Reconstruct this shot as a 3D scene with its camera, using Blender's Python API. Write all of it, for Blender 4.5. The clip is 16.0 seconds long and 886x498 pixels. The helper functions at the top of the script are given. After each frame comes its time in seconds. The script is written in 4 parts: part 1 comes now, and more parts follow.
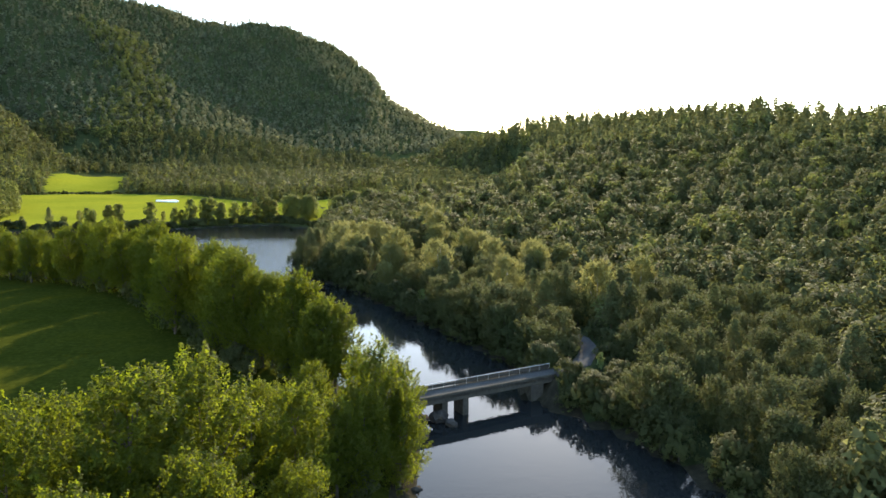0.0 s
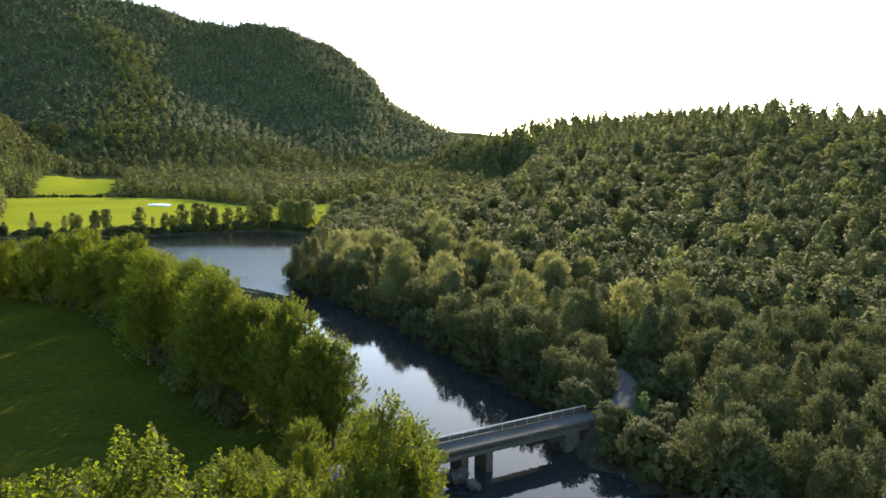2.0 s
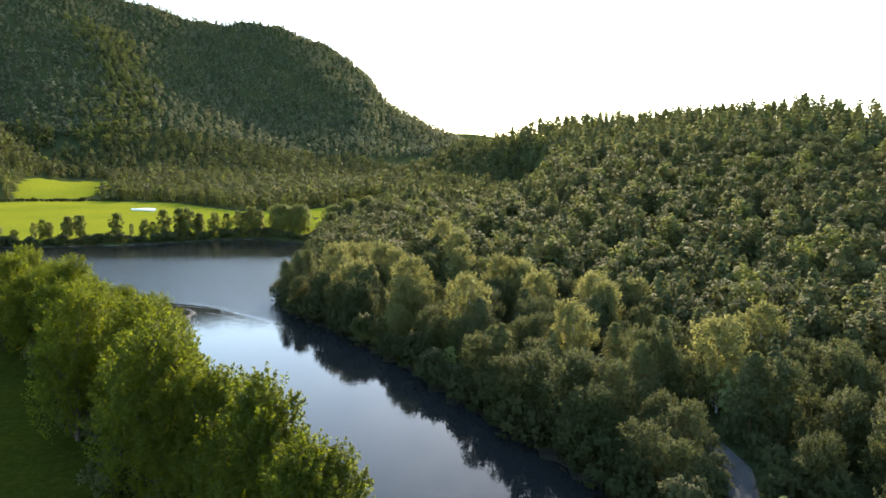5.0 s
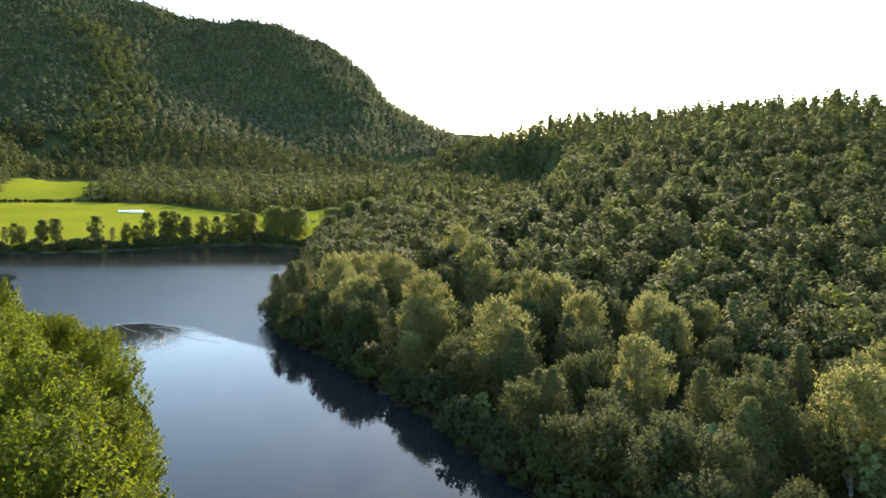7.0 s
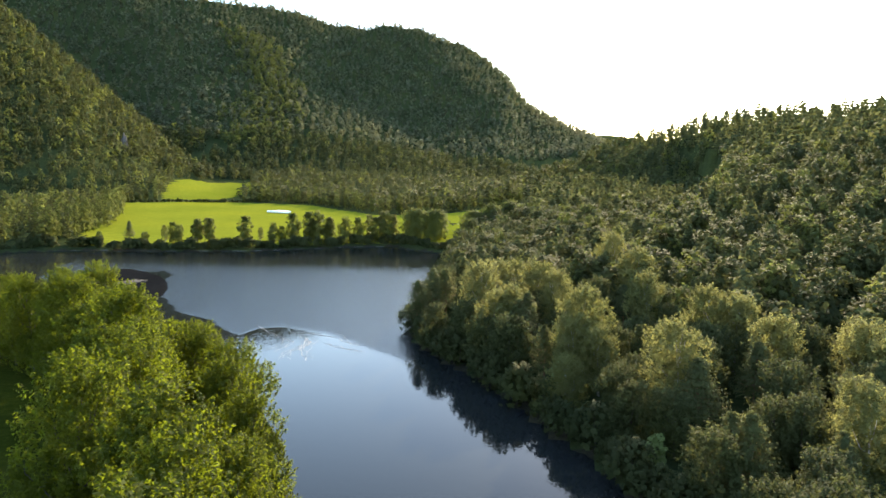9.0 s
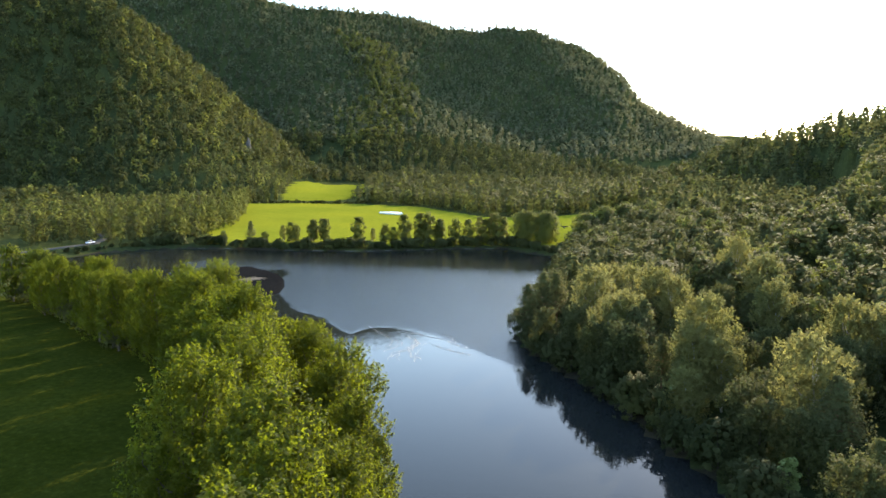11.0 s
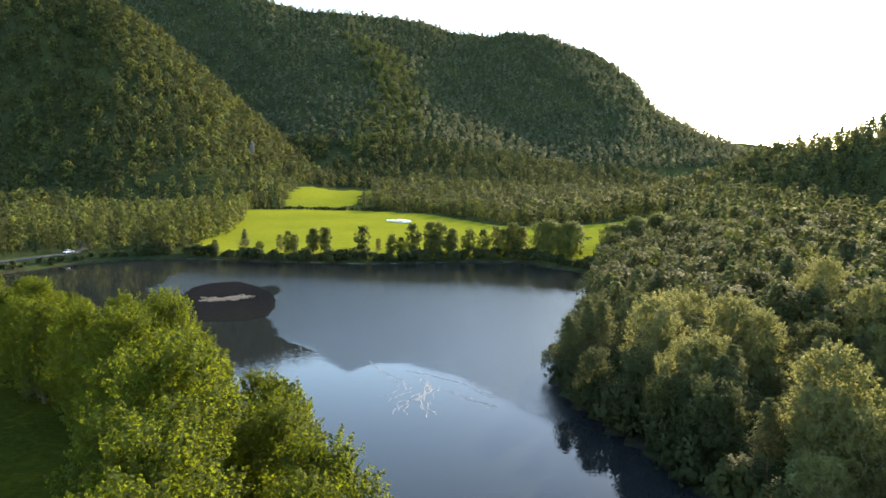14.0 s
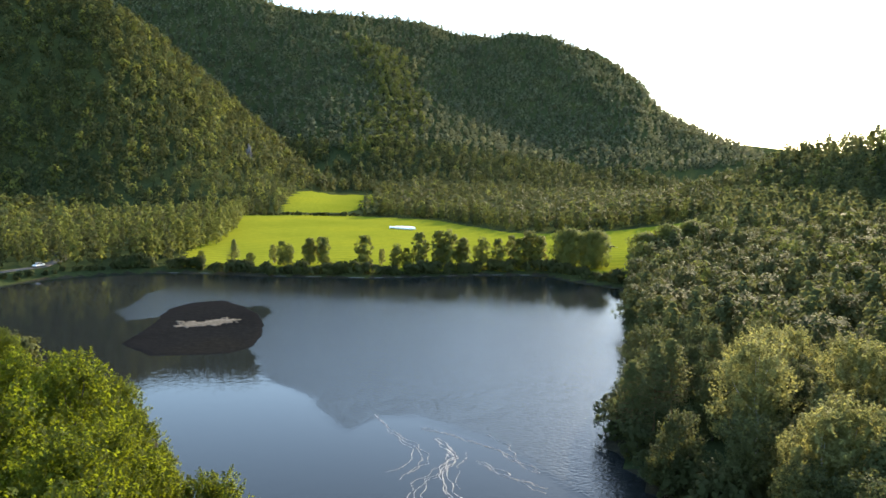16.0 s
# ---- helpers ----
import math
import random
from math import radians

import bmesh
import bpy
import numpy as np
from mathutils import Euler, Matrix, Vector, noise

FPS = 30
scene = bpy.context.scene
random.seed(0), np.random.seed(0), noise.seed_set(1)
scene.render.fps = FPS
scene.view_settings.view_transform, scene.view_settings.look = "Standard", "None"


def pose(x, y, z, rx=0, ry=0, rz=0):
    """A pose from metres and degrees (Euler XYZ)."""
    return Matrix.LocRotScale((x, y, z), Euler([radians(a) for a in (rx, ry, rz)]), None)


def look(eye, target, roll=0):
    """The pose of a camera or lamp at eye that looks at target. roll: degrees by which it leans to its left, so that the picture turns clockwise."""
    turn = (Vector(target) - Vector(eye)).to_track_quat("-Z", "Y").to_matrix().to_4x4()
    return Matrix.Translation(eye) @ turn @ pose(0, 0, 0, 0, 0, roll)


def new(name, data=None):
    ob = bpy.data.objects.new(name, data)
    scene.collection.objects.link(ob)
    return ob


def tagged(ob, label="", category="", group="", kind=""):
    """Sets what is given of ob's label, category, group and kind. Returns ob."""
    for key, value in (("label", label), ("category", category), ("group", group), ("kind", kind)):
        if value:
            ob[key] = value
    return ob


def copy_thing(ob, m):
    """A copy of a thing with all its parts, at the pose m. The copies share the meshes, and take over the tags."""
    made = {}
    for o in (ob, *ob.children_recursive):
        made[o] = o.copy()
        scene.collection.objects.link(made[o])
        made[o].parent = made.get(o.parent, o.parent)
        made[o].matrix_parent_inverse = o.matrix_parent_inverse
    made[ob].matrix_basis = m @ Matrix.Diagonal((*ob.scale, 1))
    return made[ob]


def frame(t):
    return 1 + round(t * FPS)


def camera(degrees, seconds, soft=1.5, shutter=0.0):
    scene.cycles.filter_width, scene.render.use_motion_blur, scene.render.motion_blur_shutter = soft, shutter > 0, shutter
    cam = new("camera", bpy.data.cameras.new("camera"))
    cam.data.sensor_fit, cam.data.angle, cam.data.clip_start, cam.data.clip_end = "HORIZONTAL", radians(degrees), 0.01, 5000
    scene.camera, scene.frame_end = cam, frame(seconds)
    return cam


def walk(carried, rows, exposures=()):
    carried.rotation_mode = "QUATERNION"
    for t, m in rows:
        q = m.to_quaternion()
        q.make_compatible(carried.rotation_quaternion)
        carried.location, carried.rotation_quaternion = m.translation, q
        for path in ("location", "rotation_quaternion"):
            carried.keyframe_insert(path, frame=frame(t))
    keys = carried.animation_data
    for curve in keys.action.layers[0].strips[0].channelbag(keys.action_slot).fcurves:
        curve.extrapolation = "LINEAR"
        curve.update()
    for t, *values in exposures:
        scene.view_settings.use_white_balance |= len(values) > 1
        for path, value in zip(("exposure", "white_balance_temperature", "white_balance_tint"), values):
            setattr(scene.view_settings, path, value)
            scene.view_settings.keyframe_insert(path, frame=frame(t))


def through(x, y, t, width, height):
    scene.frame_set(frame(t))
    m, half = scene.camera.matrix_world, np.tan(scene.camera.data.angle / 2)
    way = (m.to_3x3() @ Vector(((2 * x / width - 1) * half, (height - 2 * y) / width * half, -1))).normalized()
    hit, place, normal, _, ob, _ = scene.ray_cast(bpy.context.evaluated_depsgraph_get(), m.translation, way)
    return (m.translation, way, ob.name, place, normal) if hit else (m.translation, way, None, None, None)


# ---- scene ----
cam = camera(63.01, 16.0, soft=1.6)
PATH = [
    (0, (0.00, 0.00, 38.43), (0.00, 99.17, 25.59), 0.17),
    (0.5, (-0.51, 4.33, 38.33), (-0.48, 103.52, 25.65), 0.25),
    (1, (-1.21, 8.96, 38.37), (-1.11, 108.17, 25.77), 0.29),
    (1.5, (-2.00, 13.61, 38.59), (-1.81, 112.81, 26.01), 0.32),
    (2, (-2.66, 17.99, 38.85), (-2.43, 117.20, 26.31), 0.28),
    (2.5, (-3.23, 22.49, 38.96), (-2.81, 121.71, 26.49), 0.30),
    (3, (-4.14, 27.28, 39.15), (-3.41, 126.50, 26.68), 0.27),
    (3.5, (-4.81, 32.08, 39.17), (-4.12, 131.30, 26.69), 0.22),
    (4, (-5.61, 37.31, 39.04), (-4.91, 136.53, 26.58), 0.21),
    (6.5, (-10.54, 71.47, 37.90), (-9.70, 170.72, 25.66), 0.27),
    (7, (-11.57, 77.57, 37.76), (-10.66, 176.81, 25.50), 0.31),
    (7.5, (-12.32, 83.08, 37.83), (-11.52, 182.32, 25.56), 0.09),
    (8, (-13.32, 87.15, 37.75), (-12.46, 186.40, 25.55), 0.04),
    (8.5, (-14.77, 89.16, 37.83), (-14.74, 188.42, 25.66), -0.22),
    (9, (-15.42, 89.92, 37.31), (-32.98, 187.63, 25.27), 0.20),
    (9.5, (-15.61, 90.10, 37.01), (-38.95, 186.60, 25.00), 0.06),
    (10, (-15.54, 90.11, 37.14), (-46.35, 184.47, 25.09), -0.07),
    (12.5, (-20.07, 102.55, 36.64), (-52.86, 196.32, 25.19), 0.12),
    (13, (-22.32, 107.74, 36.45), (-55.47, 201.42, 25.21), 0.24),
    (13.5, (-24.90, 113.59, 36.24), (-58.08, 207.28, 25.17), 0.24),
    (14, (-27.83, 119.71, 36.13), (-61.00, 213.42, 25.25), 0.36),
    (14.5, (-30.84, 125.94, 36.21), (-64.07, 219.63, 25.41), 0.31),
    (15, (-33.99, 132.37, 36.16), (-67.20, 226.09, 25.47), 0.26),
    (15.5, (-37.07, 138.44, 36.16), (-70.36, 232.14, 25.63), 0.18),
    (16, (-40.21, 144.99, 36.06), (-73.56, 238.69, 25.63), 0.15),
]
walk(cam, [(t, look(eye, target, roll)) for t, eye, target, roll in PATH])

# ---- light ----
SUN_AZ, SUN_EL = 9.5, 19.5
world = bpy.data.worlds.new("sky")
scene.world = world
world.use_nodes = True
wt = world.node_tree
sky = wt.nodes.new("ShaderNodeTexSky")
sky.sky_type, sky.sun_disc = "NISHITA", False
sky.sun_elevation, sky.sun_rotation = radians(SUN_EL), radians(SUN_AZ)
sky.air_density, sky.dust_density, sky.ozone_density = 1.0, 0.2, 2.5
wt.links.new(sky.outputs[0], wt.nodes["Background"].inputs[0])
wt.nodes["Background"].inputs[1].default_value = 0.15
sun = new("sun", bpy.data.lights.new("sun", "SUN"))
sun.data.energy, sun.data.angle, sun.data.color = 3.2, radians(0.5), (1.0, 0.88, 0.68)
_a, _e = radians(SUN_AZ), radians(SUN_EL)
SUN_DIR = Vector((math.sin(_a) * math.cos(_e), math.cos(_a) * math.cos(_e), math.sin(_e)))
sun.matrix_world = look((0, 0, 500), Vector((0, 0, 500)) - SUN_DIR)
scene.view_settings.exposure = 2.45
scene.view_settings.use_white_balance = True
scene.view_settings.white_balance_temperature = 7500


# ---- materials ----
def material(name):
    m = bpy.data.materials.new(name)
    m.use_nodes = True
    nt = m.node_tree
    return m, nt, nt.nodes["Principled BSDF"], nt.nodes["Material Output"]


def ramp(nt, fac, stops):
    r = nt.nodes.new("ShaderNodeValToRGB")
    el = r.color_ramp.elements
    while len(el) < len(stops):
        el.new(0.5)
    for e, (p, c) in zip(el, stops):
        e.position, e.color = p, (*c, 1)
    nt.links.new(fac, r.inputs[0])
    return r.outputs[0]


def noise_tex(nt, scale, detail=4, rough=0.55, coord="Object"):
    n = nt.nodes.new("ShaderNodeTexNoise")
    n.inputs["Scale"].default_value, n.inputs["Detail"].default_value, n.inputs["Roughness"].default_value = scale, detail, rough
    if coord == "World":
        g = nt.nodes.new("ShaderNodeNewGeometry")
        nt.links.new(g.outputs["Position"], n.inputs["Vector"])
    else:
        c = nt.nodes.new("ShaderNodeTexCoord")
        nt.links.new(c.outputs[coord], n.inputs["Vector"])
    return n


def mix_rgb(nt, fac, a, b, kind="MIX"):
    m = nt.nodes.new("ShaderNodeMix")
    m.data_type, m.blend_type = "RGBA", kind
    for sock, v in ((m.inputs[0], fac), (m.inputs[6], a), (m.inputs[7], b)):
        if isinstance(v, (int, float)):
            sock.default_value = v
        elif isinstance(v, tuple):
            sock.default_value = (*v, 1)
        else:
            nt.links.new(v, sock)
    return m.outputs[2]


def bump(nt, bsdf, height, strength, distance):
    b = nt.nodes.new("ShaderNodeBump")
    b.inputs["Strength"].default_value, b.inputs["Distance"].default_value = strength, distance
    nt.links.new(height, b.inputs["Height"])
    nt.links.new(b.outputs[0], bsdf.inputs["Normal"])


def leaf_material(name, dark, mid, light, through=0.35, through_tint=(0.32, 0.42, 0.04), tree_scale=0.07, rough=0.85, gloss=0.1):
    """Leaves: they vary leaf by leaf and tree by tree, and let some sunlight through."""
    m, nt, p, out = material(name)
    g = nt.nodes.new("ShaderNodeNewGeometry")
    leaf = ramp(nt, g.outputs["Random Per Island"], [(0.0, dark), (0.5, mid), (1.0, light)])
    big = noise_tex(nt, tree_scale, 2, 0.5, "World")
    tint = ramp(nt, big.outputs["Fac"], [(0.3, (0.62, 0.72, 0.62)), (0.5, (1, 1, 1)), (0.7, (1.18, 1.12, 0.9))])
    colour = mix_rgb(nt, 1.0, leaf, tint, "MULTIPLY")
    nt.links.new(colour, p.inputs["Base Color"])
    p.inputs["Roughness"].default_value, p.inputs["Specular IOR Level"].default_value = rough, gloss
    t = nt.nodes.new("ShaderNodeBsdfTranslucent")
    nt.links.new(mix_rgb(nt, 0.55, colour, through_tint), t.inputs["Color"])
    mix = nt.nodes.new("ShaderNodeMixShader")
    mix.inputs[0].default_value = through
    nt.links.new(p.outputs[0], mix.inputs[1])
    nt.links.new(t.outputs[0], mix.inputs[2])
    nt.links.new(mix.outputs[0], out.inputs[0])
    return m


LEAF_POPLAR = leaf_material("leaf_poplar", (0.03, 0.041, 0.006), (0.04, 0.053, 0.008), (0.054, 0.07, 0.01), 0.44, (0.34, 0.41, 0.02), gloss=0.12)
LEAF_SLOPE = leaf_material("leaf_slope", (0.06, 0.072, 0.022), (0.078, 0.09, 0.027), (0.1, 0.112, 0.034), 0.42, (0.36, 0.4, 0.1))
LEAF_BIRCH = leaf_material("leaf_birch", (0.11, 0.114, 0.044), (0.132, 0.135, 0.052), (0.155, 0.156, 0.062), 0.48, (0.47, 0.45, 0.14))
LEAF_ALDER = leaf_material("leaf_alder", (0.042, 0.05, 0.02), (0.05, 0.059, 0.023), (0.06, 0.069, 0.027), 0.32, (0.23, 0.25, 0.08))
LEAF_FRESH = leaf_material("leaf_fresh", (0.12, 0.17, 0.06), (0.18, 0.24, 0.09), (0.3, 0.34, 0.17), 0.45, (0.45, 0.52, 0.16))
NEEDLE_PINE = leaf_material("needle_pine", (0.056, 0.066, 0.027), (0.067, 0.076, 0.031), (0.08, 0.088, 0.036), 0.34, (0.27, 0.28, 0.1))
NEEDLE_SPRUCE = leaf_material("needle_spruce", (0.04, 0.05, 0.024), (0.05, 0.062, 0.029), (0.065, 0.076, 0.035), 0.25, (0.2, 0.25, 0.1))
# Distant canopy: haze put into the leaf colour, paler and greyer than nearer leaves.
WOOD_HAZY = leaf_material("hazy_far_canopy", (0.085, 0.094, 0.062), (0.1, 0.108, 0.07), (0.115, 0.122, 0.077), 0.4, (0.32, 0.33, 0.17), 0.02)


def bark_material(name, a, b, scale):
    m, nt, p, _ = material(name)
    n = noise_tex(nt, scale, 6, 0.65)
    nt.links.new(ramp(nt, n.outputs["Fac"], [(0.35, a), (0.65, b)]), p.inputs["Base Color"])
    p.inputs["Roughness"].default_value = 0.9
    bump(nt, p, n.outputs["Fac"], 0.6, 0.05)
    return m


BARK = bark_material("bark_grey", (0.035, 0.028, 0.02), (0.095, 0.075, 0.055), 3.0)
BARK_BIRCH = bark_material("bark_birch", (0.12, 0.1, 0.09), (0.55, 0.52, 0.48), 2.0)
BARK_PINE = bark_material("bark_pine", (0.1, 0.05, 0.025), (0.26, 0.14, 0.07), 2.5)


def ground_material(name, stops, spots, scale, rough=0.95, relief=0.4, gloss=0.0, mown=0.0):
    m, nt, p, _ = material(name)
    fine, broad = noise_tex(nt, scale, 6, 0.7, "World"), noise_tex(nt, scale * 0.04, 4, 0.6, "World")
    c = ramp(nt, fine.outputs["Fac"], stops)
    v = ramp(nt, broad.outputs["Fac"], [(0.35, spots[0]), (0.5, (1, 1, 1)), (0.68, spots[1])])
    c = mix_rgb(nt, 1.0, c, v, "MULTIPLY")
    if mown:
        lines = nt.nodes.new("ShaderNodeTexWave")
        lines.bands_direction = "Y"
        for key, value in (("Scale", 0.055), ("Distortion", 5.0), ("Detail", 3.0), ("Detail Scale", 0.6)):
            lines.inputs[key].default_value = value
        nt.links.new(fine.inputs["Vector"].links[0].from_socket, lines.inputs["Vector"])
        c = mix_rgb(nt, mown, c, ramp(nt, lines.outputs["Fac"], [(0.2, (0.09, 0.112, 0.012)), (0.8, (0.19, 0.205, 0.024))]))
    nt.links.new(c, p.inputs["Base Color"])
    p.inputs["Roughness"].default_value, p.inputs["Specular IOR Level"].default_value = rough, gloss
    bump(nt, p, fine.outputs["Fac"], relief, 0.3)
    return m


FOREST_FLOOR = ground_material("forest_floor", [(0.3, (0.02, 0.027, 0.011)), (0.55, (0.036, 0.047, 0.019)), (0.75, (0.065, 0.066, 0.03))], ((0.7, 0.75, 0.7), (1.25, 1.15, 0.9)), 0.5)
# Pasture below the poplars: their shade is put into this darker grass colour.
GRASS_SHADED = ground_material("shaded_pasture_grass", [(0.3, (0.018, 0.024, 0.004)), (0.55, (0.03, 0.036, 0.006)), (0.75, (0.05, 0.058, 0.01))], ((0.75, 0.8, 0.7), (1.2, 1.12, 0.9)), 1.2)
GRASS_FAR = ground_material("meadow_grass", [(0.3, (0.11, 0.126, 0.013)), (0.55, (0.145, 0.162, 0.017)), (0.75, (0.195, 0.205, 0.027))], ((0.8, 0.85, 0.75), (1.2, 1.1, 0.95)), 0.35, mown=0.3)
MUD = ground_material("bank_mud", [(0.3, (0.018, 0.016, 0.012)), (0.55, (0.035, 0.032, 0.022)), (0.75, (0.07, 0.065, 0.04))], ((0.7, 0.7, 0.7), (1.3, 1.2, 1.0)), 0.9)
ASPHALT = ground_material("asphalt", [(0.3, (0.05, 0.05, 0.048)), (0.55, (0.075, 0.074, 0.07)), (0.8, (0.12, 0.115, 0.105))], ((0.8, 0.8, 0.8), (1.2, 1.2, 1.18)), 4.0, 0.75)
CONCRETE = ground_material("weathered_concrete", [(0.3, (0.036, 0.034, 0.03)), (0.55, (0.058, 0.055, 0.048)), (0.8, (0.095, 0.09, 0.08))], ((0.6, 0.6, 0.58), (1.25, 1.22, 1.15)), 1.6, 0.85)
STEEL = ground_material("galvanised_steel", [(0.3, (0.3, 0.3, 0.3)), (0.6, (0.42, 0.42, 0.42)), (0.8, (0.55, 0.55, 0.54))], ((0.8, 0.8, 0.8), (1.1, 1.1, 1.1)), 3.0, 0.45)


def water_material():
    """Dark peaty water: wind ripples over the upper lake, near-still water below."""
    m, nt, p, _ = material("lake_water")
    p.inputs["Base Color"].default_value = (0.012, 0.014, 0.014, 1)
    p.inputs["Roughness"].default_value, p.inputs["IOR"].default_value = 0.03, 1.333
    p.inputs["Specular IOR Level"].default_value = 0.2
    g = nt.nodes.new("ShaderNodeNewGeometry")
    warp = noise_tex(nt, 0.05, 4, 0.55, "World")
    sep = nt.nodes.new("ShaderNodeSeparateXYZ")
    nt.links.new(g.outputs["Position"], sep.inputs[0])

    def maths(kind, a, b=None, c=None):
        node = nt.nodes.new("ShaderNodeMath")
        node.operation = kind
        for sock, v in zip(node.inputs, (a, b, c)):
            if isinstance(v, (int, float)):
                sock.default_value = v
            elif v is not None:
                nt.links.new(v, sock)
        return node.outputs[0]

    def smooth(v, lo, hi, out_lo, out_hi):
        node = nt.nodes.new("ShaderNodeMapRange")
        node.interpolation_type = "SMOOTHSTEP"
        for k, value in zip((1, 2, 3, 4), (lo, hi, out_lo, out_hi)):
            node.inputs[k].default_value = value
        nt.links.new(v, node.inputs[0])
        return node.outputs[0]

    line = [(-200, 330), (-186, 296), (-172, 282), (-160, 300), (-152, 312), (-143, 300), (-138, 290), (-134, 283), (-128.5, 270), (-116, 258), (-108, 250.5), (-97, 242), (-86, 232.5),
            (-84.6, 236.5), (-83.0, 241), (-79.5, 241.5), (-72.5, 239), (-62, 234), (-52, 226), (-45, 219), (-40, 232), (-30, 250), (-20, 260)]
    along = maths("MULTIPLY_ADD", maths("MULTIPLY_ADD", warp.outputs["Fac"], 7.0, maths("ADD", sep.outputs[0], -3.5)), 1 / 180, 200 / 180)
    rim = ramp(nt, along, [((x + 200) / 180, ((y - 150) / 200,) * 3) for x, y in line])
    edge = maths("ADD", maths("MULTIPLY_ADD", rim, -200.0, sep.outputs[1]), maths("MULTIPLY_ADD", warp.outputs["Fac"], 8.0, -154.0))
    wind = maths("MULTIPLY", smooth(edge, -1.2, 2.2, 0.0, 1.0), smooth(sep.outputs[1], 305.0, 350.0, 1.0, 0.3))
    fine, swell = noise_tex(nt, 1.9, 0.6, 0.5, "World"), noise_tex(nt, 0.5, 2, 0.5, "World")
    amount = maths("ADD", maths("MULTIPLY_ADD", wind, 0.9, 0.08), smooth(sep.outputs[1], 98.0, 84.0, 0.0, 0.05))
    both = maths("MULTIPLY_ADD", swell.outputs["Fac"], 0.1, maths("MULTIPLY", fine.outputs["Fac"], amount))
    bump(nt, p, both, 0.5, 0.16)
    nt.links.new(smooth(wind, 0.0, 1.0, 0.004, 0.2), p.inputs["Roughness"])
    return m


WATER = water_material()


def plain(name, colour, rough=0.6, metal=0.0, scale=4.0, vary=0.15):
    m, nt, p, _ = material(name)
    n = noise_tex(nt, scale, 4, 0.6)
    lo, hi = tuple(c * (1 - vary) for c in colour), tuple(min(1, c * (1 + vary)) for c in colour)
    nt.links.new(ramp(nt, n.outputs["Fac"], [(0.35, lo), (0.65, hi)]), p.inputs["Base Color"])
    p.inputs["Roughness"].default_value, p.inputs["Metallic"].default_value = rough, metal
    return m


BALE_WRAP = plain("white_bale_film", (0.78, 0.79, 0.8), 0.35)
FOAM = plain("river_foam", (0.32, 0.3, 0.27), 0.8, 0, 1.5, 0.25)
SAND = ground_material("pale_sand", [(0.3, (0.05, 0.045, 0.038)), (0.5, (0.12, 0.108, 0.09)), (0.75, (0.22, 0.2, 0.17))], ((0.7, 0.7, 0.7), (1.2, 1.2, 1.2)), 1.0)
ROCK = ground_material("grey_rock", [(0.3, (0.1, 0.095, 0.085)), (0.55, (0.16, 0.15, 0.135)), (0.8, (0.24, 0.225, 0.2))], ((0.7, 0.7, 0.72), (1.2, 1.2, 1.15)), 0.4)
PEAT = ground_material("wet_peat", [(0.3, (0.006, 0.0065, 0.007)), (0.55, (0.01, 0.0105, 0.011)), (0.8, (0.018, 0.018, 0.017))], ((0.8, 0.8, 0.8), (1.15, 1.1, 1.0)), 0.8)
CAR_PAINT, CAR_GLASS, TYRE = plain("white_car_paint", (0.75, 0.76, 0.78), 0.25), plain("car_glass", (0.02, 0.025, 0.03), 0.08), plain("tyre_rubber", (0.02, 0.02, 0.02), 0.85)
OLD_WOOD = plain("weathered_wood", (0.035, 0.029, 0.023), 0.85)
DARK_ROCK = ground_material("wet_dark_rock", [(0.3, (0.03, 0.028, 0.025)), (0.55, (0.055, 0.05, 0.045)), (0.8, (0.1, 0.092, 0.082))], ((0.7, 0.7, 0.72), (1.2, 1.2, 1.15)), 0.8)


# ---- mesh helpers ----
def array_mesh(name, verts, faces, mats, index=None, smooth=False, normals=None):
    """A mesh from arrays of vertices and of equal-sized faces."""
    verts, faces = np.asarray(verts, np.float32), np.asarray(faces, np.int32)
    me = bpy.data.meshes.new(name)
    n, k = faces.shape
    me.vertices.add(len(verts))
    me.vertices.foreach_set("co", verts.ravel())
    me.loops.add(n * k)
    me.loops.foreach_set("vertex_index", faces.ravel())
    me.polygons.add(n)
    me.polygons.foreach_set("loop_start", np.arange(0, n * k, k, dtype=np.int32))
    for m in mats if isinstance(mats, (list, tuple)) else [mats]:
        me.materials.append(m)
    if index is not None:
        me.polygons.foreach_set("material_index", np.asarray(index, np.int32))
    if smooth:
        me.polygons.foreach_set("use_smooth", np.ones(n, bool))
    me.update()
    me.validate()
    if normals is not None:
        me.normals_split_custom_set_from_vertices(np.asarray(normals, np.float32))
    return me


def part(name, bm, mat, parent, label=""):
    """One mesh object under a thing or a part."""
    me = bm
    if not isinstance(bm, bpy.types.Mesh):
        me = bpy.data.meshes.new(name)
        bm.to_mesh(me)
        bm.free()
    if not me.materials:
        me.materials.append(mat)
    ob = new(name, me)
    ob.parent = parent
    if label:
        ob["label"] = label
    return ob


def add_box(bm, centre, size, m=Matrix(), bevel=0.0):
    made = bmesh.ops.create_cube(bm, size=1, matrix=m @ Matrix.Translation(centre) @ Matrix.Diagonal((*size, 1)))
    if bevel:
        edges = list({e for v in made["verts"] for e in v.link_edges})
        bmesh.ops.bevel(bm, geom=edges, offset=bevel, segments=2, affect="EDGES", profile=0.5)
    return made


